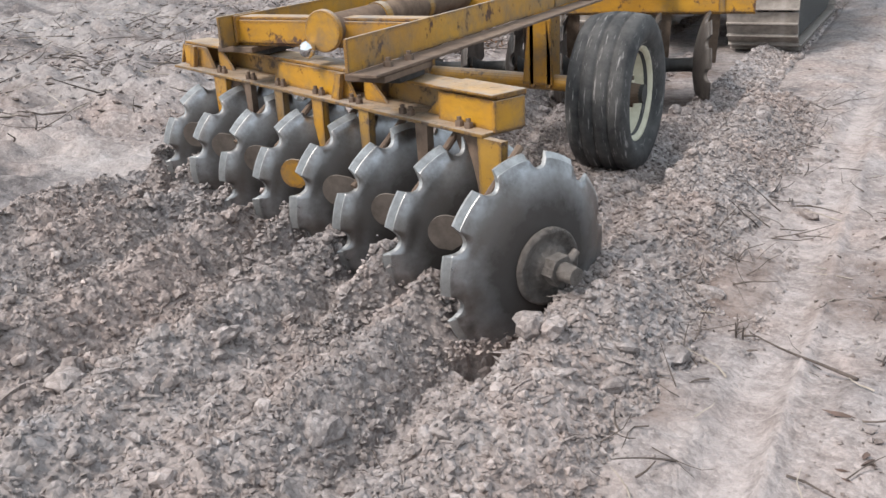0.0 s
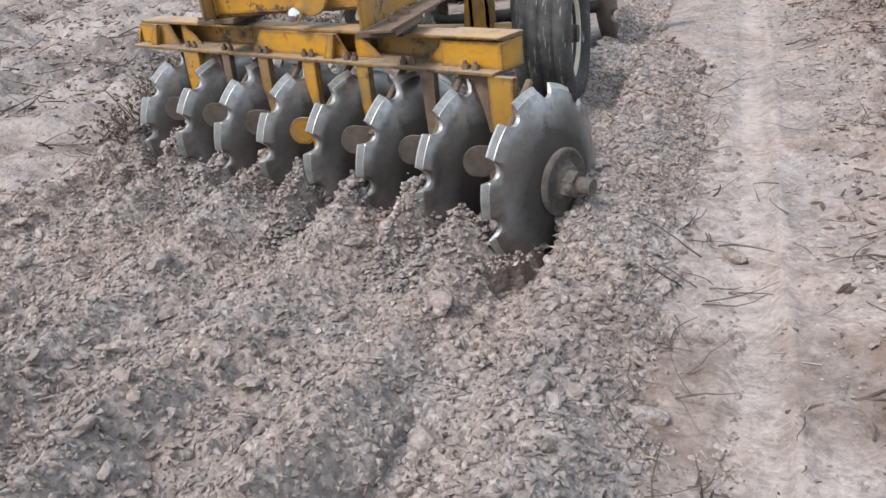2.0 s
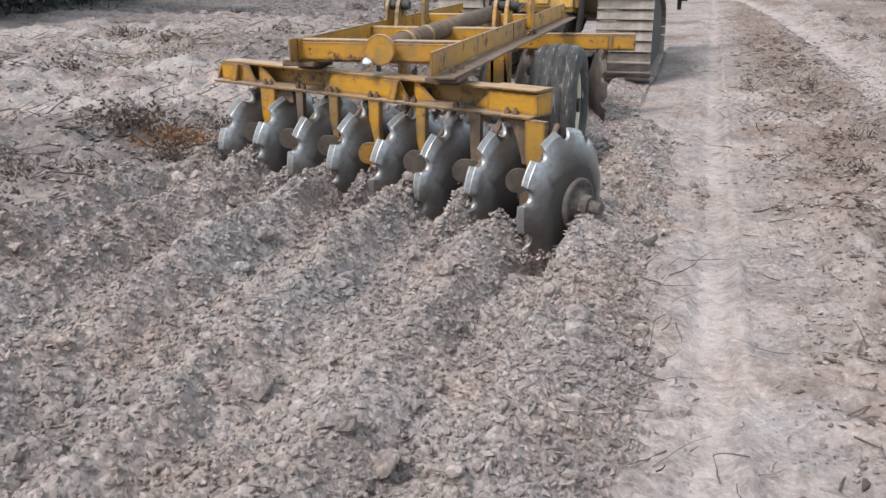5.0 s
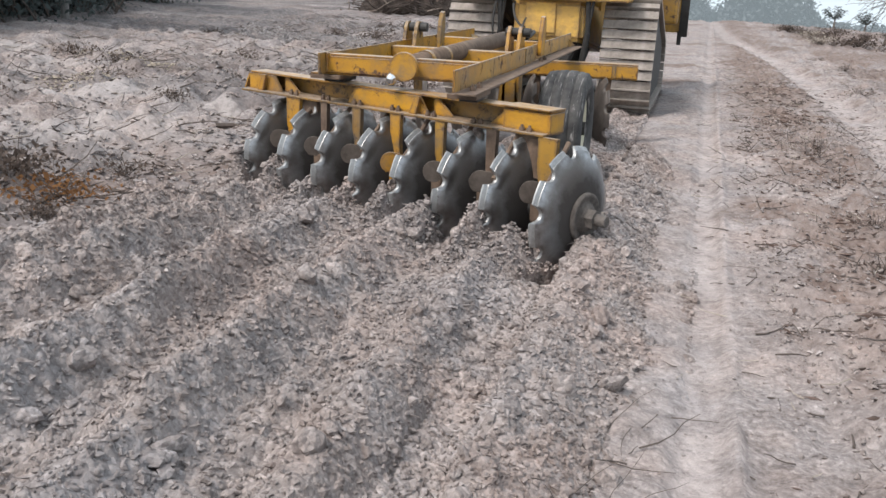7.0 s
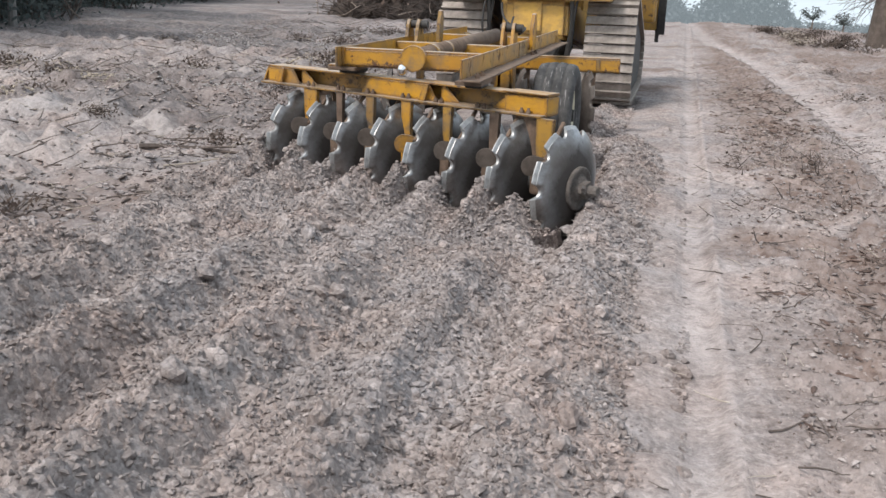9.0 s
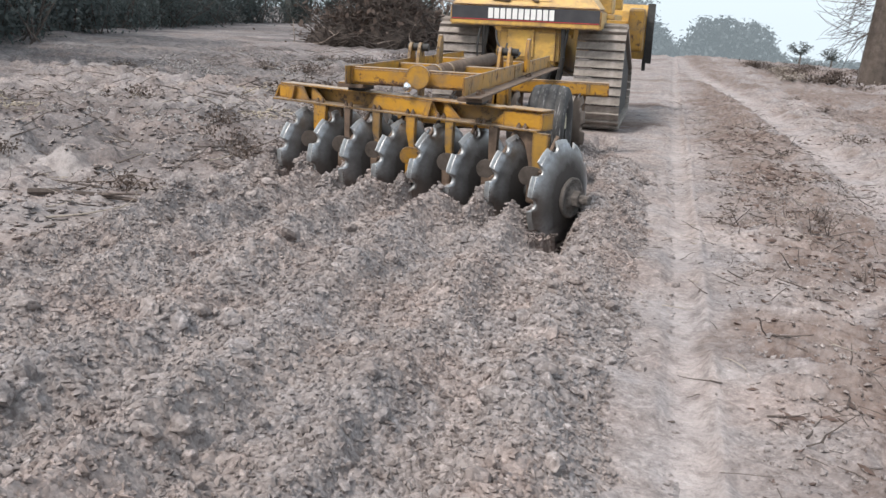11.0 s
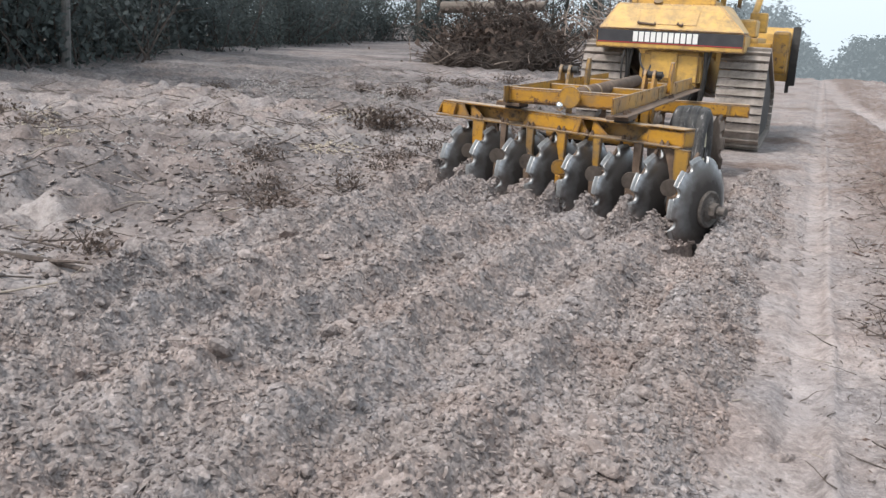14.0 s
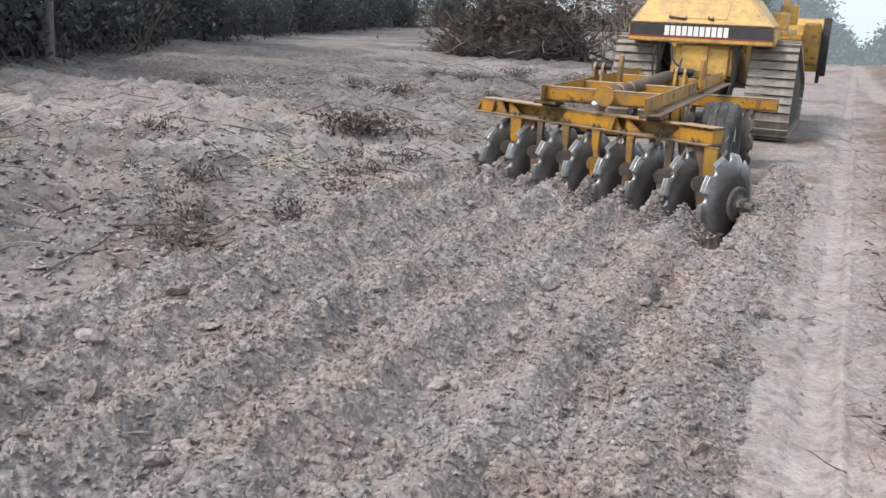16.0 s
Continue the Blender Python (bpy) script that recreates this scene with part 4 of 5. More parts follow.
def soil_wave(k):
    """Earth that rolls off a disc, moving with the harrow."""
    base = -PITCH * k
    v, f, off = [], [], 0
    for base_v, base_f, n, lo, hi in ((SHARD_V, SHARD_F, 2600, 0.006, 0.02), (ICO_V, ICO_F, 160, 0.01, 0.03)):
        cx, cy = rng.uniform(-0.34, 0.22, n), rng.uniform(-0.9, -0.08, n)
        h = heap_z(cx, cy, k)
        loose = rng.uniform(0, 1, n)
        cz = h + np.where(loose > 0.985, 0.05 * rng.uniform(0, 1, n), 0.006)
        keep = h > 0.02
        size = lo + (hi - lo) * rng.uniform(0, 1, n) ** 3
        lv, lf = lumps(cx[keep] + base, cy[keep], cz[keep], size[keep], base_v, base_f, 0.3)
        v.append(lv)
        f.append(lf + off)
        off += len(lv)
    gx_, gy_ = np.meshgrid(np.linspace(-0.36, 0.22, 30), np.linspace(-0.98, 0.0, 46))
    gz_ = heap_z(gx_, gy_, k)
    gz_ = gz_ - 0.008 - 0.3 * (1 - step(0.0, 0.045, gz_))
    v.append(np.stack([(gx_ + base).ravel(), gy_.ravel(), gz_.ravel()], 1))
    q4 = grid_faces(30, 46)
    f += [q4[:, :3] + off, q4[:, [0, 2, 3]] + off]
    me = array_mesh("soil_heap", np.concatenate(v), None, np.concatenate(f), PLOWED)
    return tagged(new("soil_heap", me), "heap of loose soil rolling off a disc", "soil heap", "soil heaps behind the discs", kind="stuff")


for k in range(8):
    wave_rows.append(soil_wave(k))

# ---- bulldozer ----
DB = Vector((-2.39, 10.2, 0.0))
bulldozer = tagged(new("bulldozer"), "yellow crawler bulldozer with dusty tracks, pulling the harrow", "bulldozer")


def dpart(name, bm, mats, label="", smooth=False, parent=None):
    return part(name, fix(bm), mats, parent or bulldozer, label, smooth, DB)


def hull(name, low, high, mats, label="", bevel=0.02):
    """A block between a lower and an upper four-cornered outline."""
    bm = bmesh.new()
    a = [bm.verts.new(p) for p in low]
    b = [bm.verts.new(p) for p in high]
    bm.faces.new(a)
    bm.faces.new(b)
    for i in range(4):
        bm.faces.new((a[i], a[(i + 1) % 4], b[(i + 1) % 4], b[i]))
    fix(bm)
    bmesh.ops.bevel(bm, geom=bm.edges[:], offset=bevel, segments=2, affect="EDGES")
    return dpart(name, bm, mats, label)


TX0, TX1, TY = -3.40, -1.46, 8.47
hull("fuel_tank", [(TX0, TY, 1.26), (TX1, TY, 1.26), (TX1, TY + 1.0, 1.26), (TX0, TY + 1.0, 1.26)], [(TX0, TY, 1.50), (TX1, TY, 1.50), (TX1, TY + 1.0, 1.50), (TX0, TY + 1.0, 1.50)], DOZER, "scuffed yellow rear fuel tank", 0.015)
hull("tank_top", [(TX0 + 0.01, TY + 0.01, 1.505), (TX1 - 0.01, TY + 0.01, 1.505), (TX1 - 0.01, TY + 0.98, 1.505), (TX0 + 0.01, TY + 0.98, 1.505)], [(TX0 + 0.20, TY + 0.28, 1.86), (TX1 - 0.37, TY + 0.28, 1.86), (TX1 - 0.30, TY + 0.98, 1.88), (TX0 + 0.15, TY + 0.98, 1.88)], DOZER, "sloping yellow tank top")
bm = bmesh.new()
box(bm, (TX0 + 0.02, TY - 0.004, 1.325), (TX1 - 0.02, TY + 0.002, 1.50))
dpart("name_band", bm, BLACK, "black name band, scratched")
bm = bmesh.new()
box(bm, (TX0 + 0.03, TY - 0.0065, 1.33), (TX1 - 0.03, TY - 0.001, 1.342))
dpart("stripe", bm, RED, "thin red stripe")
bx = -2.90
for k in range(11):
    bm = bmesh.new()
    w = 0.062
    box(bm, (bx + k * 0.0785, TY - 0.008, 1.352), (bx + k * 0.0785 + w, TY - 0.003, 1.482))
    dpart("lettering_bar", bm, WHITE, "white lettering bar")
SLOPE = Matrix.Translation((0, TY + 0.005, 1.505)) @ pose(0, 0, 0, math.degrees(math.atan2(0.355, 0.27)))
bm = bmesh.new()
for x0, x1 in ((-2.86, -2.10),):
    prism(bm, [(x0, 0), (x1, 0), (x1 + 0.02, 0.26), (x0 - 0.02, 0.26)], 0.006, SLOPE @ pose(0, 0.10, 0.004, 90) @ pose(0, 0, 0, 180))
dpart("access_panel", bm, DOZER, "raised access panel")
for hx, sgn in ((-2.72, 1), (-2.2, -1)):
    bm = bmesh.new()
    rod(bm, (hx - 0.14, TY + 0.05, 1.60), (hx + 0.08 * sgn, TY + 0.04, 1.58), 0.014, seg=8)
    rod(bm, (hx - 0.14, TY + 0.05, 1.60), (hx - 0.14, TY + 0.12, 1.62), 0.014, seg=8)
    rod(bm, (hx + 0.08 * sgn, TY + 0.04, 1.58), (hx + 0.08 * sgn, TY + 0.10, 1.61), 0.014, seg=8)
    dpart("grab_handle", bm, RUSTY)
bm = bmesh.new()
rod(bm, (-2.66, TY + 0.34, 1.84), (-2.66, TY + 0.30, 1.90), 0.06, seg=18)
dpart("filler_cap", bm, OLIVE)
# cab
bm = bmesh.new()
box(bm, (-3.05, TY + 0.62, 1.86), (-1.98, TY + 2.0, 1.95), None, 0.01)
dpart("cab_sill", bm, DOZER)
bm = bmesh.new()
box(bm, (-3.12, TY + 0.55, 2.85), (-1.90, TY + 2.1, 2.98), None, 0.03)
dpart("cab_roof", bm, DOZER)
bm = bmesh.new()
box(bm, (-3.0, TY + 0.66, 1.95), (-2.03, TY + 1.95, 2.85))
dpart("cab_glass", bm, GLASS, "dark cab window")
for x, y in ((-3.08, 0.6), (-2.02, 0.6), (-3.08, 1.9), (-2.02, 1.9)):
    bm = bmesh.new()
    box(bm, (x, TY + y, 1.87), (x + 0.08, TY + y + 0.08, 2.86), None, 0.008)
    dpart("cab_post", bm, DOZER)
# engine hood and belly
hull("hood", [(-2.78, TY + 2.0, 1.0), (-2.0, TY + 2.0, 1.0), (-2.0, TY + 3.4, 1.0), (-2.78, TY + 3.4, 1.0)], [(-2.78, TY + 2.0, 1.75), (-2.0, TY + 2.0, 1.75), (-2.0, TY + 3.4, 1.7), (-2.78, TY + 3.4, 1.7)], DOZER)
hull("transmission_case", [(-2.80, TY + 0.12, 0.80), (-1.98, TY + 0.12, 0.80), (-1.98, TY + 2.9, 0.5), (-2.80, TY + 2.9, 0.5)], [(-2.80, TY + 0.12, 1.25), (-1.98, TY + 0.12, 1.25), (-1.98, TY + 2.9, 1.1), (-2.80, TY + 2.9, 1.1)], DOZER, "yellow rear transmission case", 0.05)
bm = bmesh.new()
box(bm, (-2.66, TY + 0.095, 0.88), (-2.30, TY + 0.118, 1.235), None, 0.012)
dpart("case_cover", bm, DOZER, "bolted yellow cover plate")
hull("lower_case", [(-2.62, TY + 0.2, 0.42), (-2.16, TY + 0.2, 0.42), (-2.16, TY + 2, 0.42), (-2.62, TY + 2, 0.42)], [(-2.75, TY + 0.2, 0.80), (-2.03, TY + 0.2, 0.80), (-2.03, TY + 2, 0.80), (-2.75, TY + 2, 0.80)], DARK, "", 0.03)
for x0, x1 in ((-1.93, -1.86), (-2.96, -2.9)):
    bm = bmesh.new()
    rod(bm, (x0, TY + 0.06, 1.26), (x0 + 0.01, TY + 0.1, 0.9), 0.03, seg=10)
    rod(bm, (x0 + 0.01, TY + 0.1, 0.9), (x0 - 0.05, TY + 0.2, 0.5), 0.035, seg=10)
    rod(bm, (x0 + 0.06, TY + 0.06, 1.26), (x0 + 0.01, TY + 0.1, 0.9), 0.018, seg=8)
    dpart("rear_strut", bm, DARK, "greasy dark strut")
for pts in ([(-2.78, 8.45, 1.2), (-2.75, 8.3, 1.0), (-2.6, 8.25, 0.95)], [(-3.0, 8.5, 1.22), (-3.04, 8.4, 0.95), (-2.98, 8.45, 0.75)], [(-2.1, 8.45, 0.8), (-2.05, 8.2, 0.72), (-2.2, 8.1, 0.7)]):
    hose("hose", pts, 0.014, bulldozer, DB, DARK)
# fenders, hydraulic tank, lift gear on the sides
for x0, x1 in ((-1.92, -1.36), (-3.42, -2.86)):
    bm = bmesh.new()
    box(bm, (x0, TY + 1.02, 1.40), (x1, TY + 2.9, 1.47), None, 0.01)
    dpart("fender", bm, DOZER)
    bm = bmesh.new()
    box(bm, (x0 + 0.06, TY + 1.2, 1.47), (x1 - 0.06, TY + 1.9, 1.72), None, 0.03)
    dpart("side_tank", bm, DOZER)
bm = bmesh.new()
rod(bm, (-1.62, TY + 2.6, 1.5), (-1.50, TY + 2.75, 2.15), 0.05, seg=14)
rod(bm, (-1.50, TY + 2.75, 2.1), (-1.46, TY + 2.8, 2.5), 0.028, seg=12)
dpart("lift_cylinder", bm, DOZER, "blade lift cylinder", True)
bm = bmesh.new()
box(bm, (-1.62, TY + 2.55, 1.55), (-1.36, TY + 2.8, 1.85), None, 0.02)
dpart("cylinder_bracket", bm, DOZER)
bm = bmesh.new()
box(bm, (-1.8, TY + 2.2, 1.9), (-1.74, TY + 2.26, 2.6), None, 0.01)
dpart("exhaust_guard", bm, OLIVE)
# blade: curved plate with end plate and cutting edge
BY = 12.1
bm = bmesh.new()
pr = [(0.0, 0.80), (-0.05, 0.95), (-0.075, 1.15), (-0.07, 1.35), (-0.03, 1.55), (0.02, 1.66)]
outline = pr + [(y + 0.03, z) for y, z in pr[::-1]]
prism(bm, outline, 2.9, Matrix.Translation((-3.90, BY, 0)) @ Matrix(((0, 1, 0, 0), (1, 0, 0, 0), (0, 0, 1, 0), (0, 0, 0, 1))))
dpart("blade", bm, DOZER, "curved dozer blade, worn yellow back")
bm = bmesh.new()
prism(bm, [(-0.03, 0.74), (0.28, 0.74), (0.26, 0.85), (0.03, 0.95), (0.0, 1.15), (0.02, 1.4), (0.10, 1.68), (-0.02, 1.68), (-0.09, 1.4), (-0.10, 1.1)], 0.12, Matrix.Translation((-1.0, BY, 0)) @ Matrix(((0, 1, 0, 0), (1, 0, 0, 0), (0, 0, 1, 0), (0, 0, 0, 1))))
dpart("blade_end", bm, DARK, "dark worn blade end")
for z0, z1 in ((0.95, 1.05), (1.3, 1.4)):
    bm = bmesh.new()
    box(bm, (-3.85, BY - 0.17, z0), (-1.30, BY - 0.07, z1), None, 0.01)
    dpart("blade_rib", bm, DOZER)
bm = bmesh.new()
box(bm, (-1.28, BY - 0.42, 0.92), (-1.02, BY - 0.08, 1.60), None, 0.05)
dpart("blade_bracket", bm, OLIVE, "yellow blade bracket")
bm = bmesh.new()
box(bm, (-1.02, BY - 0.02, 0.62), (-0.96, BY + 0.05, 0.82), None, 0.01)
dpart("end_bit", bm, DARK)
# tracks: three wheels, a frame and the shoes that run round them
WHEELS = [(8.93, 0.37, 0.33), (9.10, 0.97, 0.33), (11.45, 0.37, 0.33)]  # y, z, radius of rear idler, sprocket, front idler
SHOE_W = 0.62


def track_loop():
    """Points along the outside of the three wheels, in the way that the shoes run: up the rear, ahead along the top."""
    c = WHEELS
    pts = []
    n = len(c)
    order = [0, 1, 2]
    for i in range(n):
        (ay, az, ar), (by, bz, br), (py, pz, _) = c[order[i]], c[order[(i + 1) % n]], c[order[i - 1]]
        out_dir = math.atan2(bz - az, by - ay) + math.pi / 2
        in_dir = math.atan2(az - pz, ay - py) + math.pi / 2
        while out_dir > in_dir:
            out_dir -= 2 * math.pi
        for k in range(25):
            a = in_dir + (out_dir - in_dir) * k / 24
            pts.append((ay + ar * math.cos(a), az + ar * math.sin(a)))
    pts.append(pts[0])
    p = np.array(pts)
    s = np.r_[0, np.cumsum(np.hypot(*np.diff(p, axis=0).T))]
    return p, s


LOOP, LOOP_S = track_loop()
SHOES = int(round(LOOP_S[-1] / 0.116))


def on_loop(d):
    d = d % LOOP_S[-1]
    y, z = np.interp(d, LOOP_S, LOOP[:, 0]), np.interp(d, LOOP_S, LOOP[:, 1])
    e = (d + 0.06) % LOOP_S[-1]
    b = (d - 0.06) % LOOP_S[-1]
    dy = np.interp(e, LOOP_S, LOOP[:, 0]) - np.interp(b, LOOP_S, LOOP[:, 0])
    dz = np.interp(e, LOOP_S, LOOP[:, 1]) - np.interp(b, LOOP_S, LOOP[:, 1])
    return y, z, math.degrees(math.atan2(dz, dy))


bm = bmesh.new()
pl = LOOP_S[-1] / SHOES
box(bm, (-SHOE_W / 2, -pl / 2 + 0.006, 0.0), (SHOE_W / 2, pl / 2 - 0.002, 0.016), None, 0.003)
box(bm, (-SHOE_W / 2, -pl / 2 + 0.006, 0.0162), (SHOE_W / 2, -pl / 2 + 0.024, 0.052), None, 0.004)
box(bm, (-0.09, -pl / 2, -0.06), (-0.05, pl / 2, -0.001), None, 0.004)
box(bm, (0.05, -pl / 2, -0.06), (0.09, pl / 2, -0.001), None, 0.004)
shoe_mesh = bpy.data.meshes.new("track_shoe")
fix(bm).to_mesh(shoe_mesh)
bm.free()
shoe_mesh.materials.append(SHOE)
shoes = []
for side, cx in (("right", -1.46), ("left", -3.32)):
    bm = bmesh.new()
    box(bm, (cx - 0.14, 9.0, 0.2), (cx + 0.14, 11.4, 0.55), None, 0.03)
    track = obj("track", fix(bm), DARK, bulldozer, "crawler track with soil-packed steel shoes")
    track.location = -DB
    mid = np.array([sum(w[0] for w in WHEELS) / 3, sum(w[1] for w in WHEELS) / 3])
    ring = mid + (LOOP[:-1] - mid) * 0.90
    # dark sheet added to shut the see-through loop, for its mud and shade
    bm = bmesh.new()
    prism(bm, [tuple(p) for p in ring], 0.02, Matrix.Translation((cx + (0.24 if side == "right" else -0.26), 0, 0)) @ Matrix(((0, 1, 0, 0), (1, 0, 0, 0), (0, 0, 1, 0), (0, 0, 0, 1))))
    obj("track_guard", fix(bm), DARK, track, "added dark sheet for the muddy, shaded inside of the track")
    for y, z, r in WHEELS:
        bm = bmesh.new()
        rod(bm, (cx - 0.10, y, z), (cx + 0.10, y, z), r - 0.07, seg=28)
        rod(bm, (cx - 0.16, y, z), (cx + 0.16, y, z), 0.1, seg=18)
        obj("track_wheel", fix(bm), DARK, track)
    for k in range(SHOES):
        s = new("track_shoe", shoe_mesh)
        s.parent = track
        shoes.append((s, cx, k * pl))

# ---- sticks, stubble and dead growth ----


def stick_mesh(name, items, mat, seg=4):
    """Thin bent branches: each is a list of (x, y, z, radius)."""
    v, f = [], []
    for path in items:
        base = len(v)
        for i, (x, y, z, r) in enumerate(path):
            j, k = max(0, i - 1), min(len(path) - 1, i + 1)
            d = Vector(path[k][:3]) - Vector(path[j][:3])
            q = d.to_track_quat("Z", "Y")
            for a in range(seg):
                w = q @ Vector((r * math.cos(2 * math.pi * a / seg), r * math.sin(2 * math.pi * a / seg), 0))
                v.append((x + w.x, y + w.y, z + w.z))
        for i in range(len(path) - 1):
            for a in range(seg):
                b = (a + 1) % seg
                f.append((base + i * seg + a, base + i * seg + b, base + (i + 1) * seg + b, base + (i + 1) * seg + a))
        f.append(tuple(base + a for a in range(seg))[::-1])
        f.append(tuple(base + (len(path) - 1) * seg + a for a in range(seg)))
    me = bpy.data.meshes.new(name)
    me.from_pydata(v, [], f)
    me.materials.append(mat)
    return me


def surface(x, y):
    x, y = np.array([x]), np.array([y])
    return float(ground_z(x, y)[0])


def bent(x, y, z, heading, tilt, length, r, wob=0.25, n=5):
    out = []
    for i in range(n):
        out.append((x, y, z, r * (1 - 0.6 * i / (n - 1))))
        s = length / (n - 1)
        x += s * math.cos(heading) * math.cos(tilt)
        y += s * math.sin(heading) * math.cos(tilt)
        z += s * math.sin(tilt)
        heading += random.gauss(0, wob)
        tilt += random.gauss(0, wob * 0.4)
    return out


def litter(name, mat, count, xr, yr, length, radius, label, up=0.12, avoid=True):
    items = []
    while len(items) < count:
        x, y = random.uniform(*xr), random.uniform(*yr)
        a, b = lanes(np.array([x]), np.array([y]))
        if avoid and (a[0] + b[0] > 0.5 and random.random() < 0.9):
            continue
        items.append(bent(x, y, surface(x, y) + 0.008, random.uniform(0, 6.28), random.uniform(-0.02, up), random.uniform(*length), random.uniform(*radius)))
    return tagged(new(name, stick_mesh(name, items, mat)), label, "twigs", kind="stuff")


litter("dry_twigs", TWIG, 1500, (-0.55, 3.2), (1.0, 24), (0.03, 0.22), (0.0015, 0.005), "scattered charred twigs on the bare ground", 0.35)
litter("dry_twigs", TWIG, 2000, (-12, -3.9), (3.5, 30), (0.08, 0.55), (0.003, 0.009), "scattered charred twigs on the burnt field", 0.4)
litter("dry_straw", STRAW, 1600, (-12, -3.8), (4, 28), (0.06, 0.35), (0.002, 0.006), "bleached straw and splinters on the field", 0.3)
litter("dry_straw", STRAW, 500, (-0.75, 3.0), (1, 22), (0.04, 0.2), (0.0015, 0.004), "bleached straw and splinters beside the lane", 0.25)
litter("dry_twigs", TWIG, 260, (-1.1, -0.55), (1.0, 6.5), (0.05, 0.28), (0.0015, 0.004), "thin twigs on the soil ridge", 0.7)
litter("upright_stems", TWIG, 120, (-0.1, 1.1), (7.5, 20), (0.05, 0.2), (0.002, 0.005), "bare dark stems standing beside the tracks", 1.1)
litter("dry_twigs", TWIG, 220, (-0.1, 1.0), (3, 18), (0.04, 0.16), (0.002, 0.006), "dark twigs and bark bits beside the tracks", 0.15)
# loose crumbs beside the lane and on the field
cx = np.r_[rng.uniform(-0.75, 2.2, 26000), rng.uniform(-0.25, 1.3, 16000), rng.uniform(-7, -3.8, 9000)]
cy = np.r_[rng.uniform(0.8, 15, 42000), rng.uniform(4, 19, 9000)]
drift = fbm(cx, cy, 0.5, 3, 35) + 0.3 * rng.normal(0, 1, len(cx)) + 0.25 * np.exp(-((cx - 0.45) / 0.25) ** 2) - 0.5 * np.exp(-((cx + 0.42) / 0.14) ** 4)
cx, cy = cx[drift > -0.1], cy[drift > -0.1]
size = 0.004 + (0.011 + 0.004 * (cx > -0.2) + 0.014 * (cx < -3)) * rng.uniform(0, 1, len(cx)) ** 3
size = size * np.where(np.abs(cx + 0.4) < 0.3, 0.6, 1.0)
lv, lf = lumps(cx, cy, ground_z(cx, cy) + size * 0.2, size, SHARD_V, SHARD_F, 0.3)
def scatter(name, mat, count, shape, lo, hi, label, spread=1.0):
    """Chips strewn over the field, thicker near the strip."""
    x = -3.9 - 6.5 * rng.uniform(0, 1, count) ** 1.3
    y = rng.uniform(4.5, 24, count)
    # they gather in drifts
    keep = fbm(x, y, 1.1, 3, 33) + 0.25 * rng.normal(0, 1, count) > 0.0
    x, y = x[keep], y[keep]
    size = lo + (hi - lo) * rng.uniform(0, 1, len(x)) ** 2.2
    v, f = lumps(x, y, ground_z(x, y) + size * 0.2, size, SHARD_V, SHARD_F, 0.35, shape)
    return tagged(new(name, array_mesh(name, v, None, f, mat)), label, "field litter", kind="stuff")


k = 11000
cx, cy = np.where(rng.uniform(0, 1, k) < 0.6, rng.normal(0.5, 0.22, k), rng.uniform(-0.2, 2.6, k)), rng.uniform(1.0, 19, k)
keep = (fbm(cx, cy, 0.5, 3, 36) + 0.2 * rng.normal(0, 1, k) > 0.02) & (cx > -0.2)
cx, cy = cx[keep], cy[keep]
size = 0.004 + 0.018 * rng.uniform(0, 1, len(cx)) ** 2.5
bv, bf = lumps(cx, cy, ground_z(cx, cy) + size * 0.3, size, SHARD_V, SHARD_F, 0.3, (2.2, 0.7, 0.5))
tagged(new("bark_bits", array_mesh("bark_bits", bv, None, bf, plain("reddish_dead_bark", (0.05, 0.036, 0.03), (0.17, 0.11, 0.09), 9, 0.95))), "dark reddish bark bits and dead leaves beside the tracks", "field litter", kind="stuff")
scatter("charred_chips", TWIG, 7000, (1.8, 0.7, 0.5), 0.008, 0.035, "charred wood chips strewn over the field")
scatter("field_clods", PLOWED, 26000, (1.1, 1, 0.6), 0.008, 0.036, "grey clods strewn over the field")
tagged(new("loose_crumbs", array_mesh("loose_crumbs", lv, None, lf, PLOWED)), "small loose crumbs of earth on the ground", "soil crumbs", kind="stuff")


def branch_thing(x, y, heading, length, r, mat, label, forks=2):
    items = [bent(x, y, surface(x, y) + r * 0.7, heading, 0.02, length, r, 0.12, 7)]
    for k in range(forks):
        p = items[0][random.randint(2, 5)]
        items.append(bent(p[0], p[1], p[2], heading + random.choice((-0.6, 0.7)), 0.15, length * 0.4, r * 0.5, 0.2))
    return tagged(new("branch", stick_mesh("branch", items, mat, 6)), label, "branch")


branch_thing(-4.85, 11.15, 0.35, 0.95, 0.028, TWIG, "dark dead branch lying on the field", 1)
branch_thing(-3.35, 10.35, 1.35, 0.62, 0.014, TWIG, "thin bent branch beside the plowed strip", 1)
branch_thing(-4.3, 10.6, 0.7, 0.7, 0.008, STRAW, "bleached crooked branch on the field", 2)
branch_thing(-0.95, 7.85, -0.25, 0.62, 0.008, TWIG, "thin dark twig lying across the lane", 0)
branch_thing(-5.4, 13.3, 2.2, 0.7, 0.014, TWIG, "dark dead branch lying on the field", 2)
branch_thing(-5.9, 18.4, 0.2, 1.0, 0.02, TWIG, "dark dead branch lying on the field", 3)


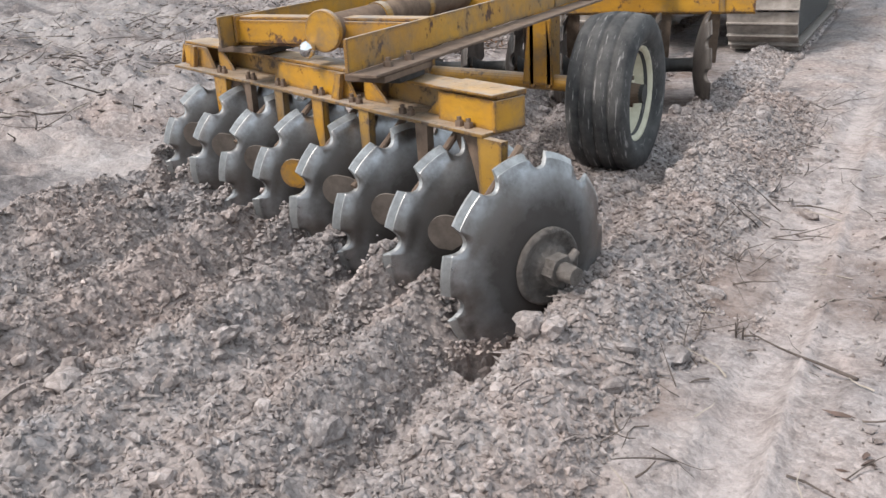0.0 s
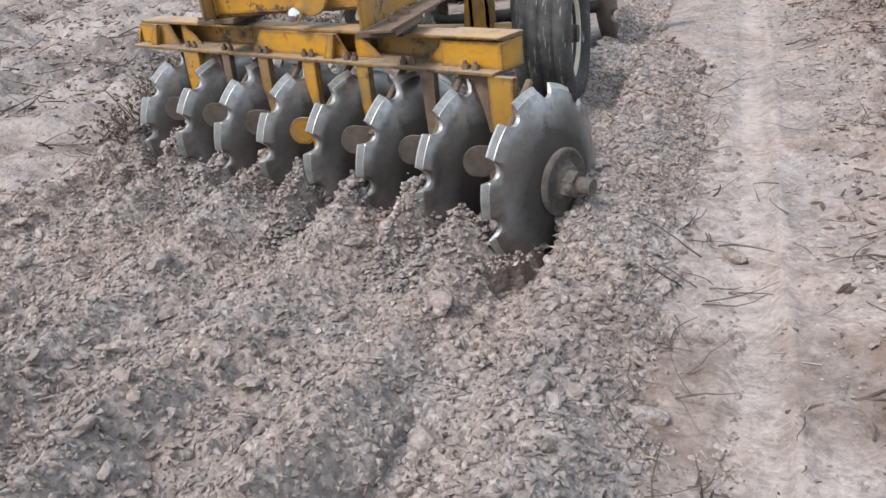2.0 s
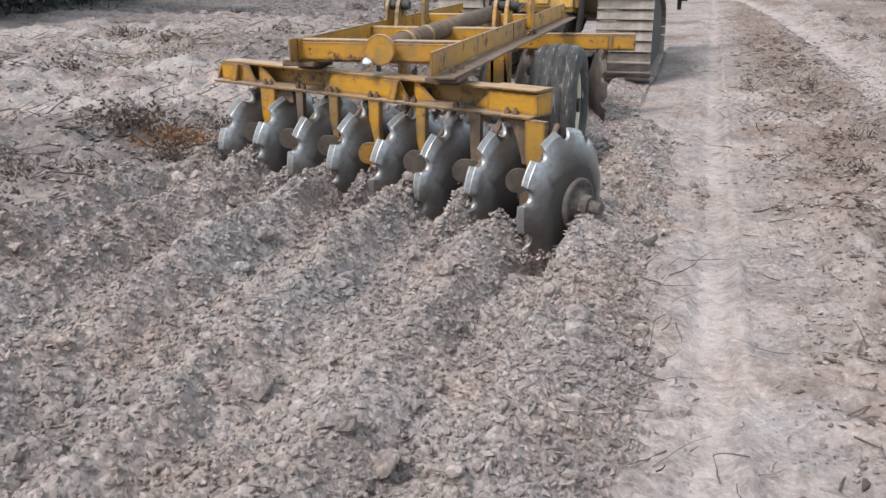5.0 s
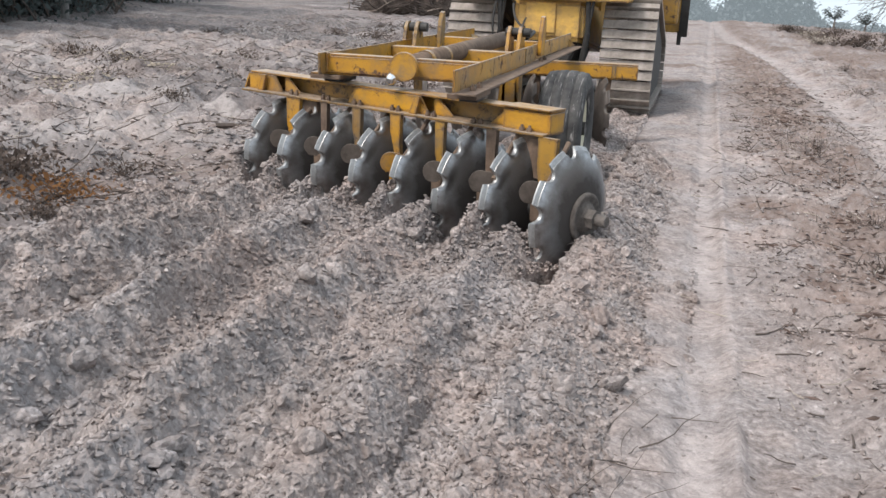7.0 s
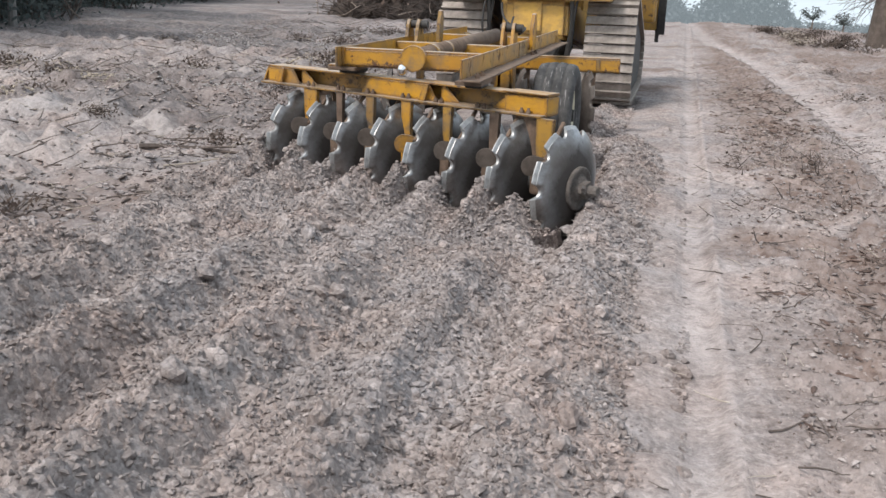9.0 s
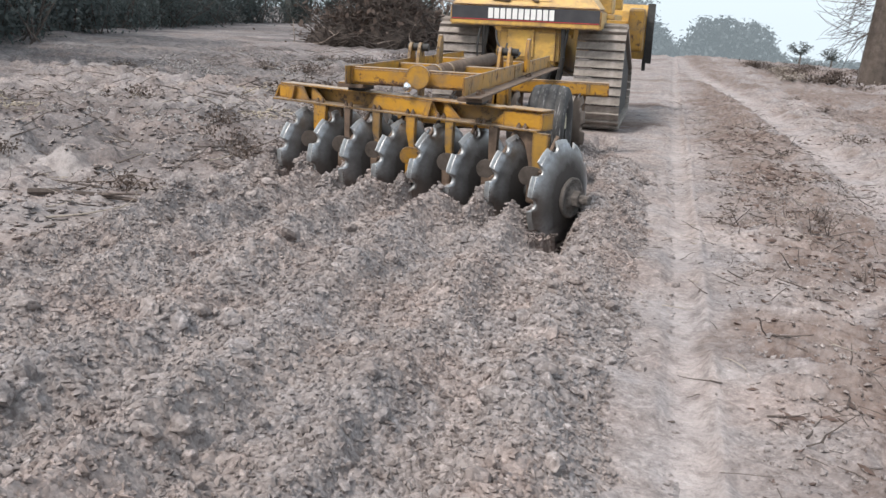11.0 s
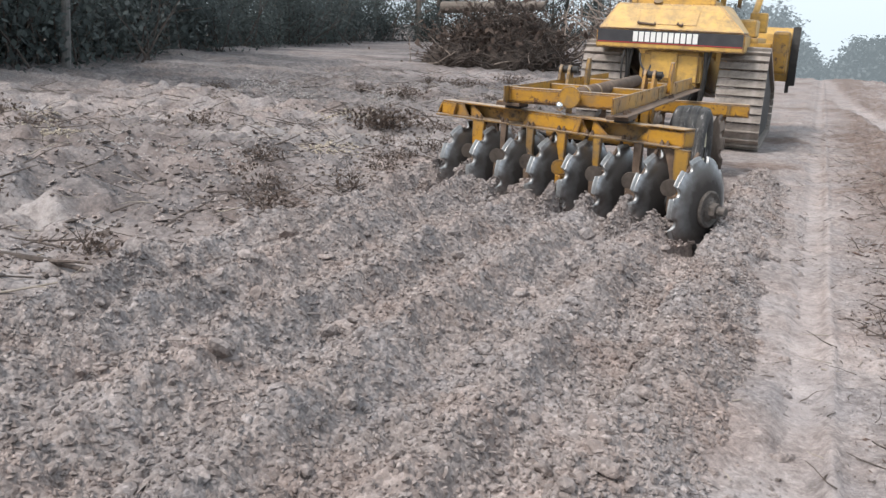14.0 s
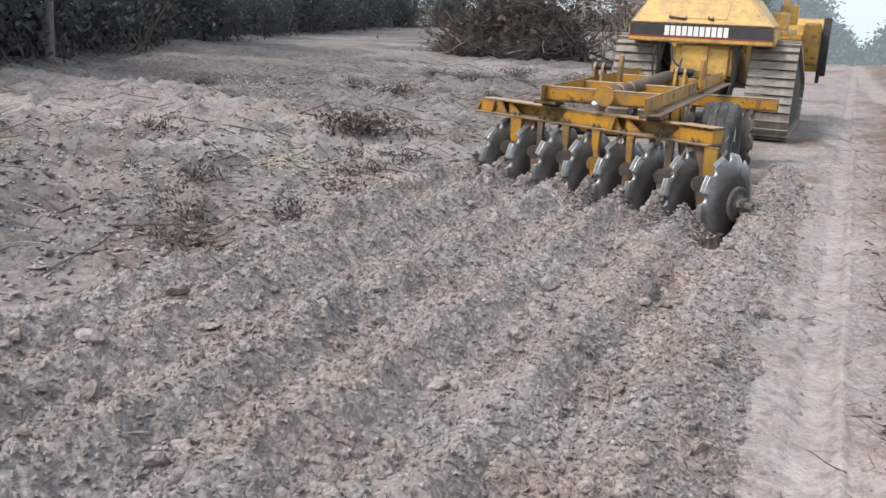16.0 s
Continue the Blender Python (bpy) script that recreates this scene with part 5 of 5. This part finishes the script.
def leaf_cloud(name, centre, spread, count, size, mat, droop=0.0):
    """Many small leaves: each a bent pair of triangles."""
    c = rng.normal(0, 1, (count, 3)) * np.array(spread) + np.array(centre)
    a, b = rng.uniform(0, 6.28, count), rng.uniform(-1.2, 1.2, count)
    s = size * rng.uniform(0.5, 1.4, count)
    d = np.stack([np.cos(a) * np.cos(b), np.sin(a) * np.cos(b), np.sin(b) - droop], 1) * s[:, None]
    w = np.stack([-np.sin(a), np.cos(a), rng.uniform(-0.5, 0.5, count)], 1) * (s * 0.32)[:, None]
    v = np.stack([c, c + d * 0.55 + w, c + d, c + d * 0.55 - w], 1).reshape(-1, 3)
    i = np.arange(count) * 4
    return v, np.concatenate([np.stack([i, i + 1, i + 2], 1), np.stack([i, i + 2, i + 3], 1)])


def dead_shrub(x, y, r, count, mat, label, twigs=14):
    z = surface(x, y)
    e = tagged(new("dead_shrub"), label, "shrub")
    e.location = (x, y, z)
    v, f = leaf_cloud("foliage", (0, 0, r * 0.28), (r * 0.55, r * 0.4, r * 0.14), count * 5, r * 0.13, mat)
    o = new("foliage", array_mesh("foliage", v, None, f, mat))
    o.parent = e
    items = [bent(random.gauss(0, r * 0.2), random.gauss(0, r * 0.2), 0, random.uniform(0, 6.28), random.uniform(0.2, 1.2), r * random.uniform(0.5, 1.1), 0.004) for _ in range(twigs)]
    o = tagged(new("stem_tuft", stick_mesh("stem_tuft", items, TWIG)), kind="stuff")
    o.parent = e


dead_shrub(-4.25, 8.2, 0.30, 70, FERN, "clump of orange-brown dead leaves beside the strip")
dead_shrub(-4.75, 8.35, 0.35, 110, DRYLEAF, "low dark dead shrub")
dead_shrub(-5.6, 18.0, 0.45, 160, DRYLEAF, "low dark dead shrub")
for k in range(26):
    x, y = random.uniform(-12, -4.6), random.uniform(9, 30)
    dead_shrub(x, y, random.uniform(0.16, 0.38), 60, DRYLEAF, "low dark dead shrub", 14)
for k in range(14):
    x, y = random.uniform(1.6, 4.5), random.uniform(9, 34)
    dead_shrub(x, y, random.uniform(0.15, 0.35), 30, DRYLEAF, "dark dead tuft beside the tracks", 16)
dead_shrub(0.62, 9.6, 0.16, 20, DRYLEAF, "dark dead tuft beside the tracks", 20)
for x, y in ((-0.05, 12.6), (0.25, 14.3), (0.5, 12.2), (0.1, 16.5)):
    dead_shrub(x, y, 0.22, 4, DRYLEAF, "bare dark seedling stems", 6)

SAND = plain("yellow_sand", (0.30, 0.255, 0.20), (0.42, 0.365, 0.295), 30, 1.0)
ASH = plain("pale_ash_soil", (0.24, 0.222, 0.215), (0.40, 0.375, 0.36), 12, 1.0)


def low_heap(x, y, rx, ry, mat, label, tall=0.05, n=420):
    """A low patch of crumbs of another colour."""
    a, d = rng.uniform(0, 6.28, n), np.sqrt(rng.uniform(0, 1, n))
    px, py = x + rx * d * np.cos(a), y + ry * d * np.sin(a)
    pz = ground_z(px, py) + tall * (1 - d ** 2) * rng.uniform(0.2, 1, n)
    v, f = lumps(px, py, pz, 0.006 + 0.02 * rng.uniform(0, 1, n) ** 2, SHARD_V, SHARD_F, 0.3)
    return tagged(new("soil_patch", array_mesh("soil_patch", v, None, f, mat)), label, "soil patch", kind="stuff")


for x, y, rx, ry in ((-5.2, 15.9, 0.35, 0.3), (-7.4, 12.7, 0.7, 0.35), (-8.0, 14.95, 0.5, 0.3), (-6.6, 18.9, 0.5, 0.4), (-9.6, 16.0, 0.6, 0.3)):
    low_heap(x, y, rx, ry, SAND, "patch of pale yellow sand on the field")
low_heap(-9.2, 20.9, 0.9, 0.45, ASH, "low mound of pale ashy clods", 0.28, 700)
low_heap(-7.7, 22.4, 0.6, 0.4, ASH, "low mound of pale ashy clods", 0.12, 400)
low_heap(-6.3, 14.6, 1.1, 0.35, ASH, "low mound of pale ashy clods", 0.05, 500)
random.seed(77)
for k in range(22):
    y = random.uniform(5.5, 20)
    dead_shrub(random.gauss(-4.45, 0.22), y, random.uniform(0.14, 0.32), 34, DRYLEAF, "dark dead litter along the edge of the plowed strip", 12)
for x, y in ((0.52, 8.86), (0.55, 11.1), (0.57, 12.8), (0.75, 16.5), (0.55, 6.4)):
    dead_shrub(x, y, random.uniform(0.10, 0.16), 12, DRYLEAF, "dark brown dead tuft beside the tracks", 14)
dead_shrub(-0.53, 2.81, 0.10, 4, DRYLEAF, "small reddish weed on the lane", 5)
dead_shrub(-0.98, 5.2, 0.2, 5, DRYLEAF, "bare twiggy clump on the soil ridge", 14)
branch_thing(-0.34, 3.2, 0.45, 0.42, 0.007, TWIG, "thin dark twig lying on the lane", 1)
branch_thing(-0.15, 2.6, 2.7, 0.4, 0.006, TWIG, "thin dark twig lying on the lane", 0)
branch_thing(0.1, 4.4, 0.1, 0.5, 0.012, TWIG, "dark crooked stick beside the tracks", 2)

# ---- brush pile ----
pile = tagged(new("brush_pile"), "heap of uprooted stumps, roots and dark branches", "brush pile")
pile.location = (-10.4, 36.6, 0)
hv, hf = lumps(np.array([0.0, -1.3, 1.2, 0.3]), np.array([0, 0.2, 0.1, 0.8]), np.array([0.2, 0.1, 0.1, 0.5]), np.array([1.5, 1.2, 1.2, 1.5]), ICO2_V, ICO2_F, 0.12)
o = new("earth_core", array_mesh("earth_core", hv, None, hf, plain("dark_root_soil", (0.035, 0.027, 0.023), (0.10, 0.078, 0.066), 3, 1.0, 0, 1.0, 0.1)))
o.parent = pile
items = []
for k in range(900):
    a, rr = random.uniform(0, 6.28), random.random() ** 0.6
    x, y = 2.7 * rr * math.cos(a), 1.5 * rr * math.sin(a)
    items.append(bent(x, y, random.uniform(0.0, 0.2) + 2.0 * (1 - rr * rr) * random.uniform(0.4, 1.1), random.uniform(0, 6.28), random.uniform(-0.5, 0.9), random.uniform(0.4, 1.6), random.uniform(0.008, 0.03), 0.4))
o = tagged(new("brushwood", stick_mesh("brushwood", items, TWIG)), kind="stuff")
o.parent = pile
v, f = leaf_cloud("foliage", (0, 0, 1.0), (1.2, 0.7, 0.55), 1800, 0.22, DRYLEAF)
o = new("dead_foliage", array_mesh("dead_foliage", v, None, f, DRYLEAF))
o.parent = pile
WEATHERED = plain("weathered_wood", (0.16, 0.125, 0.105), (0.36, 0.30, 0.26), 14, 0.95)
for root in (bent(-2.9, -1.0, 0.1, 1.7, 0.7, 1.1, 0.024, 0.35, 7), bent(-2.0, -1.5, 0.2, -0.2, 0.05, 1.4, 0.022, 0.4, 7), bent(0.3, -1.5, 0.3, 0.4, 0.3, 1.6, 0.024, 0.3, 7), bent(-1.2, -1.5, 0.5, 2.6, 0.5, 1.2, 0.02, 0.4, 7), bent(1.4, -1.3, 0.4, 2.2, 0.8, 1.3, 0.02, 0.4, 7)):
    o = new("root", stick_mesh("root", [root], WEATHERED, 6))
    o.parent = pile
log = bmesh.new()
rod(log, (-12.9, 37.3, 2.02), (-9.3, 37.6, 2.22), 0.20, 0.15, seg=14)
tagged(obj("log", log, BARK), "long felled log lying on the brush pile", "log")
dead = tagged(new("branch_heap"), "tangle of bleached dead branches", "brush pile")
dead.location = (-6.6, 37.5, 0)
items = [bent(random.gauss(0, 0.9), random.gauss(0, 0.5), random.uniform(0, 1.8), random.uniform(0, 6.28), random.uniform(0.0, 1.3), random.uniform(0.8, 2.2), random.uniform(0.01, 0.04), 0.45, 6) for _ in range(260)]
o = tagged(new("brushwood", stick_mesh("brushwood", items, WEATHERED)), kind="stuff")
o.parent = dead


# ---- trees ----
def tree(height, spread, seed, leaf, label):
    random.seed(seed)
    e = tagged(new("tree"), label, "tree", "trees along the field's edge")
    limbs = [bent(0, 0, 0, random.uniform(0, 6.28), 1.5, height * 0.8, height * 0.022 + 0.05, 0.06, 8)]
    tips = []
    for k in range(16):
        p = limbs[0][random.randint(2, 7)]
        b = bent(p[0], p[1], p[2], random.uniform(0, 6.28), random.uniform(0.1, 0.9), spread * random.uniform(0.5, 1.1), 0.05, 0.25, 5)
        limbs.append(b)
        tips += b[2:]
    t = new("trunk", stick_mesh("trunk", limbs, BARK, 7))
    t.parent = e
    vs, fs, off = [], [], 0
    for x, y, z, _ in tips:
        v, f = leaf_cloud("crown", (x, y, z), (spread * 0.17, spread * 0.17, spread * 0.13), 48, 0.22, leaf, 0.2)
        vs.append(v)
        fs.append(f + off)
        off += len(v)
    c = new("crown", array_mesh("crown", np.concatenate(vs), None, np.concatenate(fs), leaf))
    c.parent = e
    return e


def bush(seed, r):
    random.seed(seed)
    e = tagged(new("bush"), "dense green undergrowth at the forest edge, greyed for haze", "bush", "bushes along the field's edge")
    items = [bent(random.gauss(0, r * 0.3), random.gauss(0, r * 0.3), 0, random.uniform(0, 6.28), random.uniform(0.7, 1.4), r * 1.3, 0.03) for _ in range(12)]
    s = tagged(new("stem_tuft", stick_mesh("stem_tuft", items, TWIG)), kind="stuff")
    s.parent = e
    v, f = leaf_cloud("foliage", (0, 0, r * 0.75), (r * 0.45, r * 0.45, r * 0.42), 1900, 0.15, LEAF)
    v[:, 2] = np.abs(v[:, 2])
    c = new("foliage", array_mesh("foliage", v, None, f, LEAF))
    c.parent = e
    return e


TREE_LABEL = "green broadleaf tree at the forest edge, greyed for haze"
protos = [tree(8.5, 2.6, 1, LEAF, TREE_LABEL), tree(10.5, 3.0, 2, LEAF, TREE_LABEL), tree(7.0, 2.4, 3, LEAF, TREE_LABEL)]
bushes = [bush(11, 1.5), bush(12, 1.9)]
EDGE_LINE = [(-24, 8), (-15.2, 17), (-15.5, 21), (-18, 27), (-22, 38), (-27, 52), (-32, 70), (-28, 85), (-16, 95), (-6, 105)]
random.seed(5)
for i, pr in enumerate(protos):
    pr.matrix_basis = pose(-20 - 3 * i, 24 + 6 * i, 0, 0, 0, 50 * i)
for i, pr in enumerate(bushes):
    pr.matrix_basis = pose(-17.5 - i, 24.0 + 3 * i, 0)
for (x0, y0), (x1, y1) in zip(EDGE_LINE, EDGE_LINE[1:]):
    d = math.hypot(x1 - x0, y1 - y0)
    nx, ny = -(y1 - y0) / d, (x1 - x0) / d
    for k in range(max(2, int(d / 1.9))):
        f = (k + random.random()) / max(2, int(d / 1.9))
        back = random.uniform(1.0, 6.5)
        m4 = pose(x0 + f * (x1 - x0) + nx * back, y0 + f * (y1 - y0) + ny * back, -0.05 + float(fall(x0 + f * (x1 - x0) + nx * back, y0 + f * (y1 - y0) + ny * back)), 0, 0, random.uniform(0, 360)) @ Matrix.Scale(random.uniform(0.8, 1.15), 4)
        t = copy_thing(random.choice(protos), m4)
        t.scale = (random.uniform(0.8, 1.15),) * 3
    for k in range(max(2, int(d / 1.5))):
        f = (k + random.random()) / max(2, int(d / 1.5))
        back = random.uniform(0.2, 2.2)
        t = copy_thing(random.choice(bushes), pose(x0 + f * (x1 - x0) + nx * back, y0 + f * (y1 - y0) + ny * back, -0.05 + float(fall(x0 + f * (x1 - x0) + nx * back, y0 + f * (y1 - y0) + ny * back)), 0, 0, random.uniform(0, 360)))
        s = random.uniform(0.7, 1.3)
        t.scale = (s, s, s * random.uniform(0.8, 1.2))

# pale bare trunk at the forest edge
random.seed(9)
e = tagged(new("tree"), "slim tree with a pale bare trunk at the forest edge", "tree")
e.location = (-15.4, 22.6, 0)
o = new("trunk", stick_mesh("trunk", [bent(0, 0, -0.05, 0.5, 1.53, 8.0, 0.10, 0.02, 8), bent(0, 0.05, 3.0, 2.0, 0.9, 2.2, 0.05, 0.1)], plain("pale_bark", (0.10, 0.095, 0.09), (0.20, 0.19, 0.18), 8, 0.95), 9))
o.parent = e

# tree beside the second track
random.seed(31)
e = tagged(new("tree"), "tree with a thick brown trunk and hanging bare twigs", "tree")
e.location = (4.85, 33.0, 0)
limb = [bent(0, 0, -0.1, 0.3, 1.52, 7.0, 0.42, 0.02, 8)]
tw = [bent(-0.4 + random.gauss(0, 0.2), random.gauss(0, 0.3), random.uniform(1.0, 4.2), random.uniform(2.0, 4.4), random.uniform(-1.2, 0.4), random.uniform(0.5, 1.7), 0.009, 0.35, 7) for _ in range(150)]
o = new("trunk", stick_mesh("trunk", limb, plain("dark_brown_bark", (0.06, 0.046, 0.038), (0.15, 0.12, 0.1), 6, 0.95, 0, 0.9, 0.03), 12))
o.parent = e
o = new("twig_spray", stick_mesh("twig_spray", tw, TWIG))
o.parent = e
for k in range(16):
    dead_shrub(random.uniform(2.2, 6.5), random.uniform(30, 40), random.uniform(0.3, 0.6), 90, DRYLEAF if k % 4 else STRAW, "dry grass tuft and weeds beside the track", 14)


for k in range(34):
    x, y = random.uniform(1.9, 8.5), random.uniform(17, 44)
    dead_shrub(x, y, random.uniform(0.14, 0.34), 34, DRYLEAF, "low brown dead tuft on the rough ground", 14)


def palm_tuft(x, y, height, seed):
    """A young palm: arching fronds on a short stem."""
    random.seed(seed)
    e = tagged(new("palm"), "young palm with drooping fronds beside the track", "palm")
    e.location = (x, y, surface(x, y))
    o = new("stem", stick_mesh("stem", [bent(0, 0, 0, 0, 1.5, height * 0.4, 0.06, 0.05)], BARK, 6))
    o.parent = e
    for k in range(14):
        rib = bent(0, 0, height * 0.35, random.uniform(0, 6.28), random.uniform(0.5, 1.2), height * 0.5, 0.012, 0.15, 6)
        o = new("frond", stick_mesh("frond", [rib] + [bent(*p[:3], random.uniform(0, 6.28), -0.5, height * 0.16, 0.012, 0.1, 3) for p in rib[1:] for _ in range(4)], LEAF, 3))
        o.parent = e


palm_tuft(5.1, 50, 1.3, 3)
palm_tuft(6.6, 51, 1.2, 4)

# far woods, their haze painted in by a pale glowing material
vs, fs, off = [], [], 0
for k in range(150):
    x = -22 + 60 * k / 149 + random.gauss(0, 0.4)
    h = 12.0 * (1 - step(-9, 2.5, x)) + 6.8 * step(1.0, 4.0, x) * (1 - step(13.0, 21, x)) - 4.6 + 0.9 * math.sin(x * 1.3) * math.sin(x * 0.47) + random.uniform(-0.5, 0.7)
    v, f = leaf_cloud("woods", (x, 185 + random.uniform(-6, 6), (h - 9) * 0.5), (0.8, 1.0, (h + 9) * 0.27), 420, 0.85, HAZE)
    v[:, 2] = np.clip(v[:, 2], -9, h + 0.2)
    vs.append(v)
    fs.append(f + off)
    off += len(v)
tagged(new("backdrop_woods", array_mesh("backdrop_woods", np.concatenate(vs), None, np.concatenate(fs), HAZE)), "far blue-green line of woods, haze put into its glow", "woods", kind="structure")


# ---- what moves ----
DISC_TURN = [(0.0, 24.0), (3.0, 345.6), (7.0, 765.5), (8.0, 866.9), (10.5, 1138.0), (11.0, 1186.0), (12.0, 1291.7), (12.5, 1342.0), (13.0, 1397.0), (14.0, 1497.7), (16.0, 1702.0)]


def motions():
    walk(harrow, [(t, pose(HB.x + x, HB.y + y, HB.z + z)) for t, x, y, z in RUN])
    walk(bulldozer, [(t, pose(DB.x + x, DB.y + y, DB.z + z)) for t, x, y, z in RUN])
    for w in wave_rows:
        walk(w, [(t, Matrix.Translation((x, y, 0)) @ GANG_M) for t, x, y, z in RUN])
    steps = [k * 0.5 for k in range(33)]
    turn = [float(np.interp(t, [a for a, _ in DISC_TURN], [b for _, b in DISC_TURN])) for t in steps]
    rg, fg = Matrix.Translation(-HB) @ GANG_M @ pose(0, 0, GZ), Matrix.Translation(-HB) @ FRONT_GANG @ pose(0, 0, GZ)
    walk(rear_gang, [(t, rg @ pose(0, 0, 0, -a)) for t, a in zip(steps, turn)])
    walk(front_gang, [(t, fg @ pose(0, 0, 0, -a - 10)) for t, a in zip(steps, turn)])
    walk(wheel, [(t, Matrix.Translation(WHEEL_AT) @ pose(0, 0, 0, -math.degrees(gone(t) / WHEEL_R))) for t in steps])
    fine = [k * 0.2 for k in range(81)]
    for s, x, d in shoes:
        rows = []
        for t in fine:
            y, z, a = on_loop(d + gone(t))
            rows.append((t, pose(x, y, z, a)))
        walk(s, rows)
    # the soil comes up where the discs pass
    for ob, keys in rising:
        ds, zs = [d for d, _ in keys], [z for _, z in keys]
        times = [0.0] + [d / SPEED for d in ds if 0.1 < d / SPEED < 15.9] + [16.0]
        walk(ob, [(t, pose(0, 0, float(np.interp(t * SPEED, ds, zs)))) for t in times])


motions()
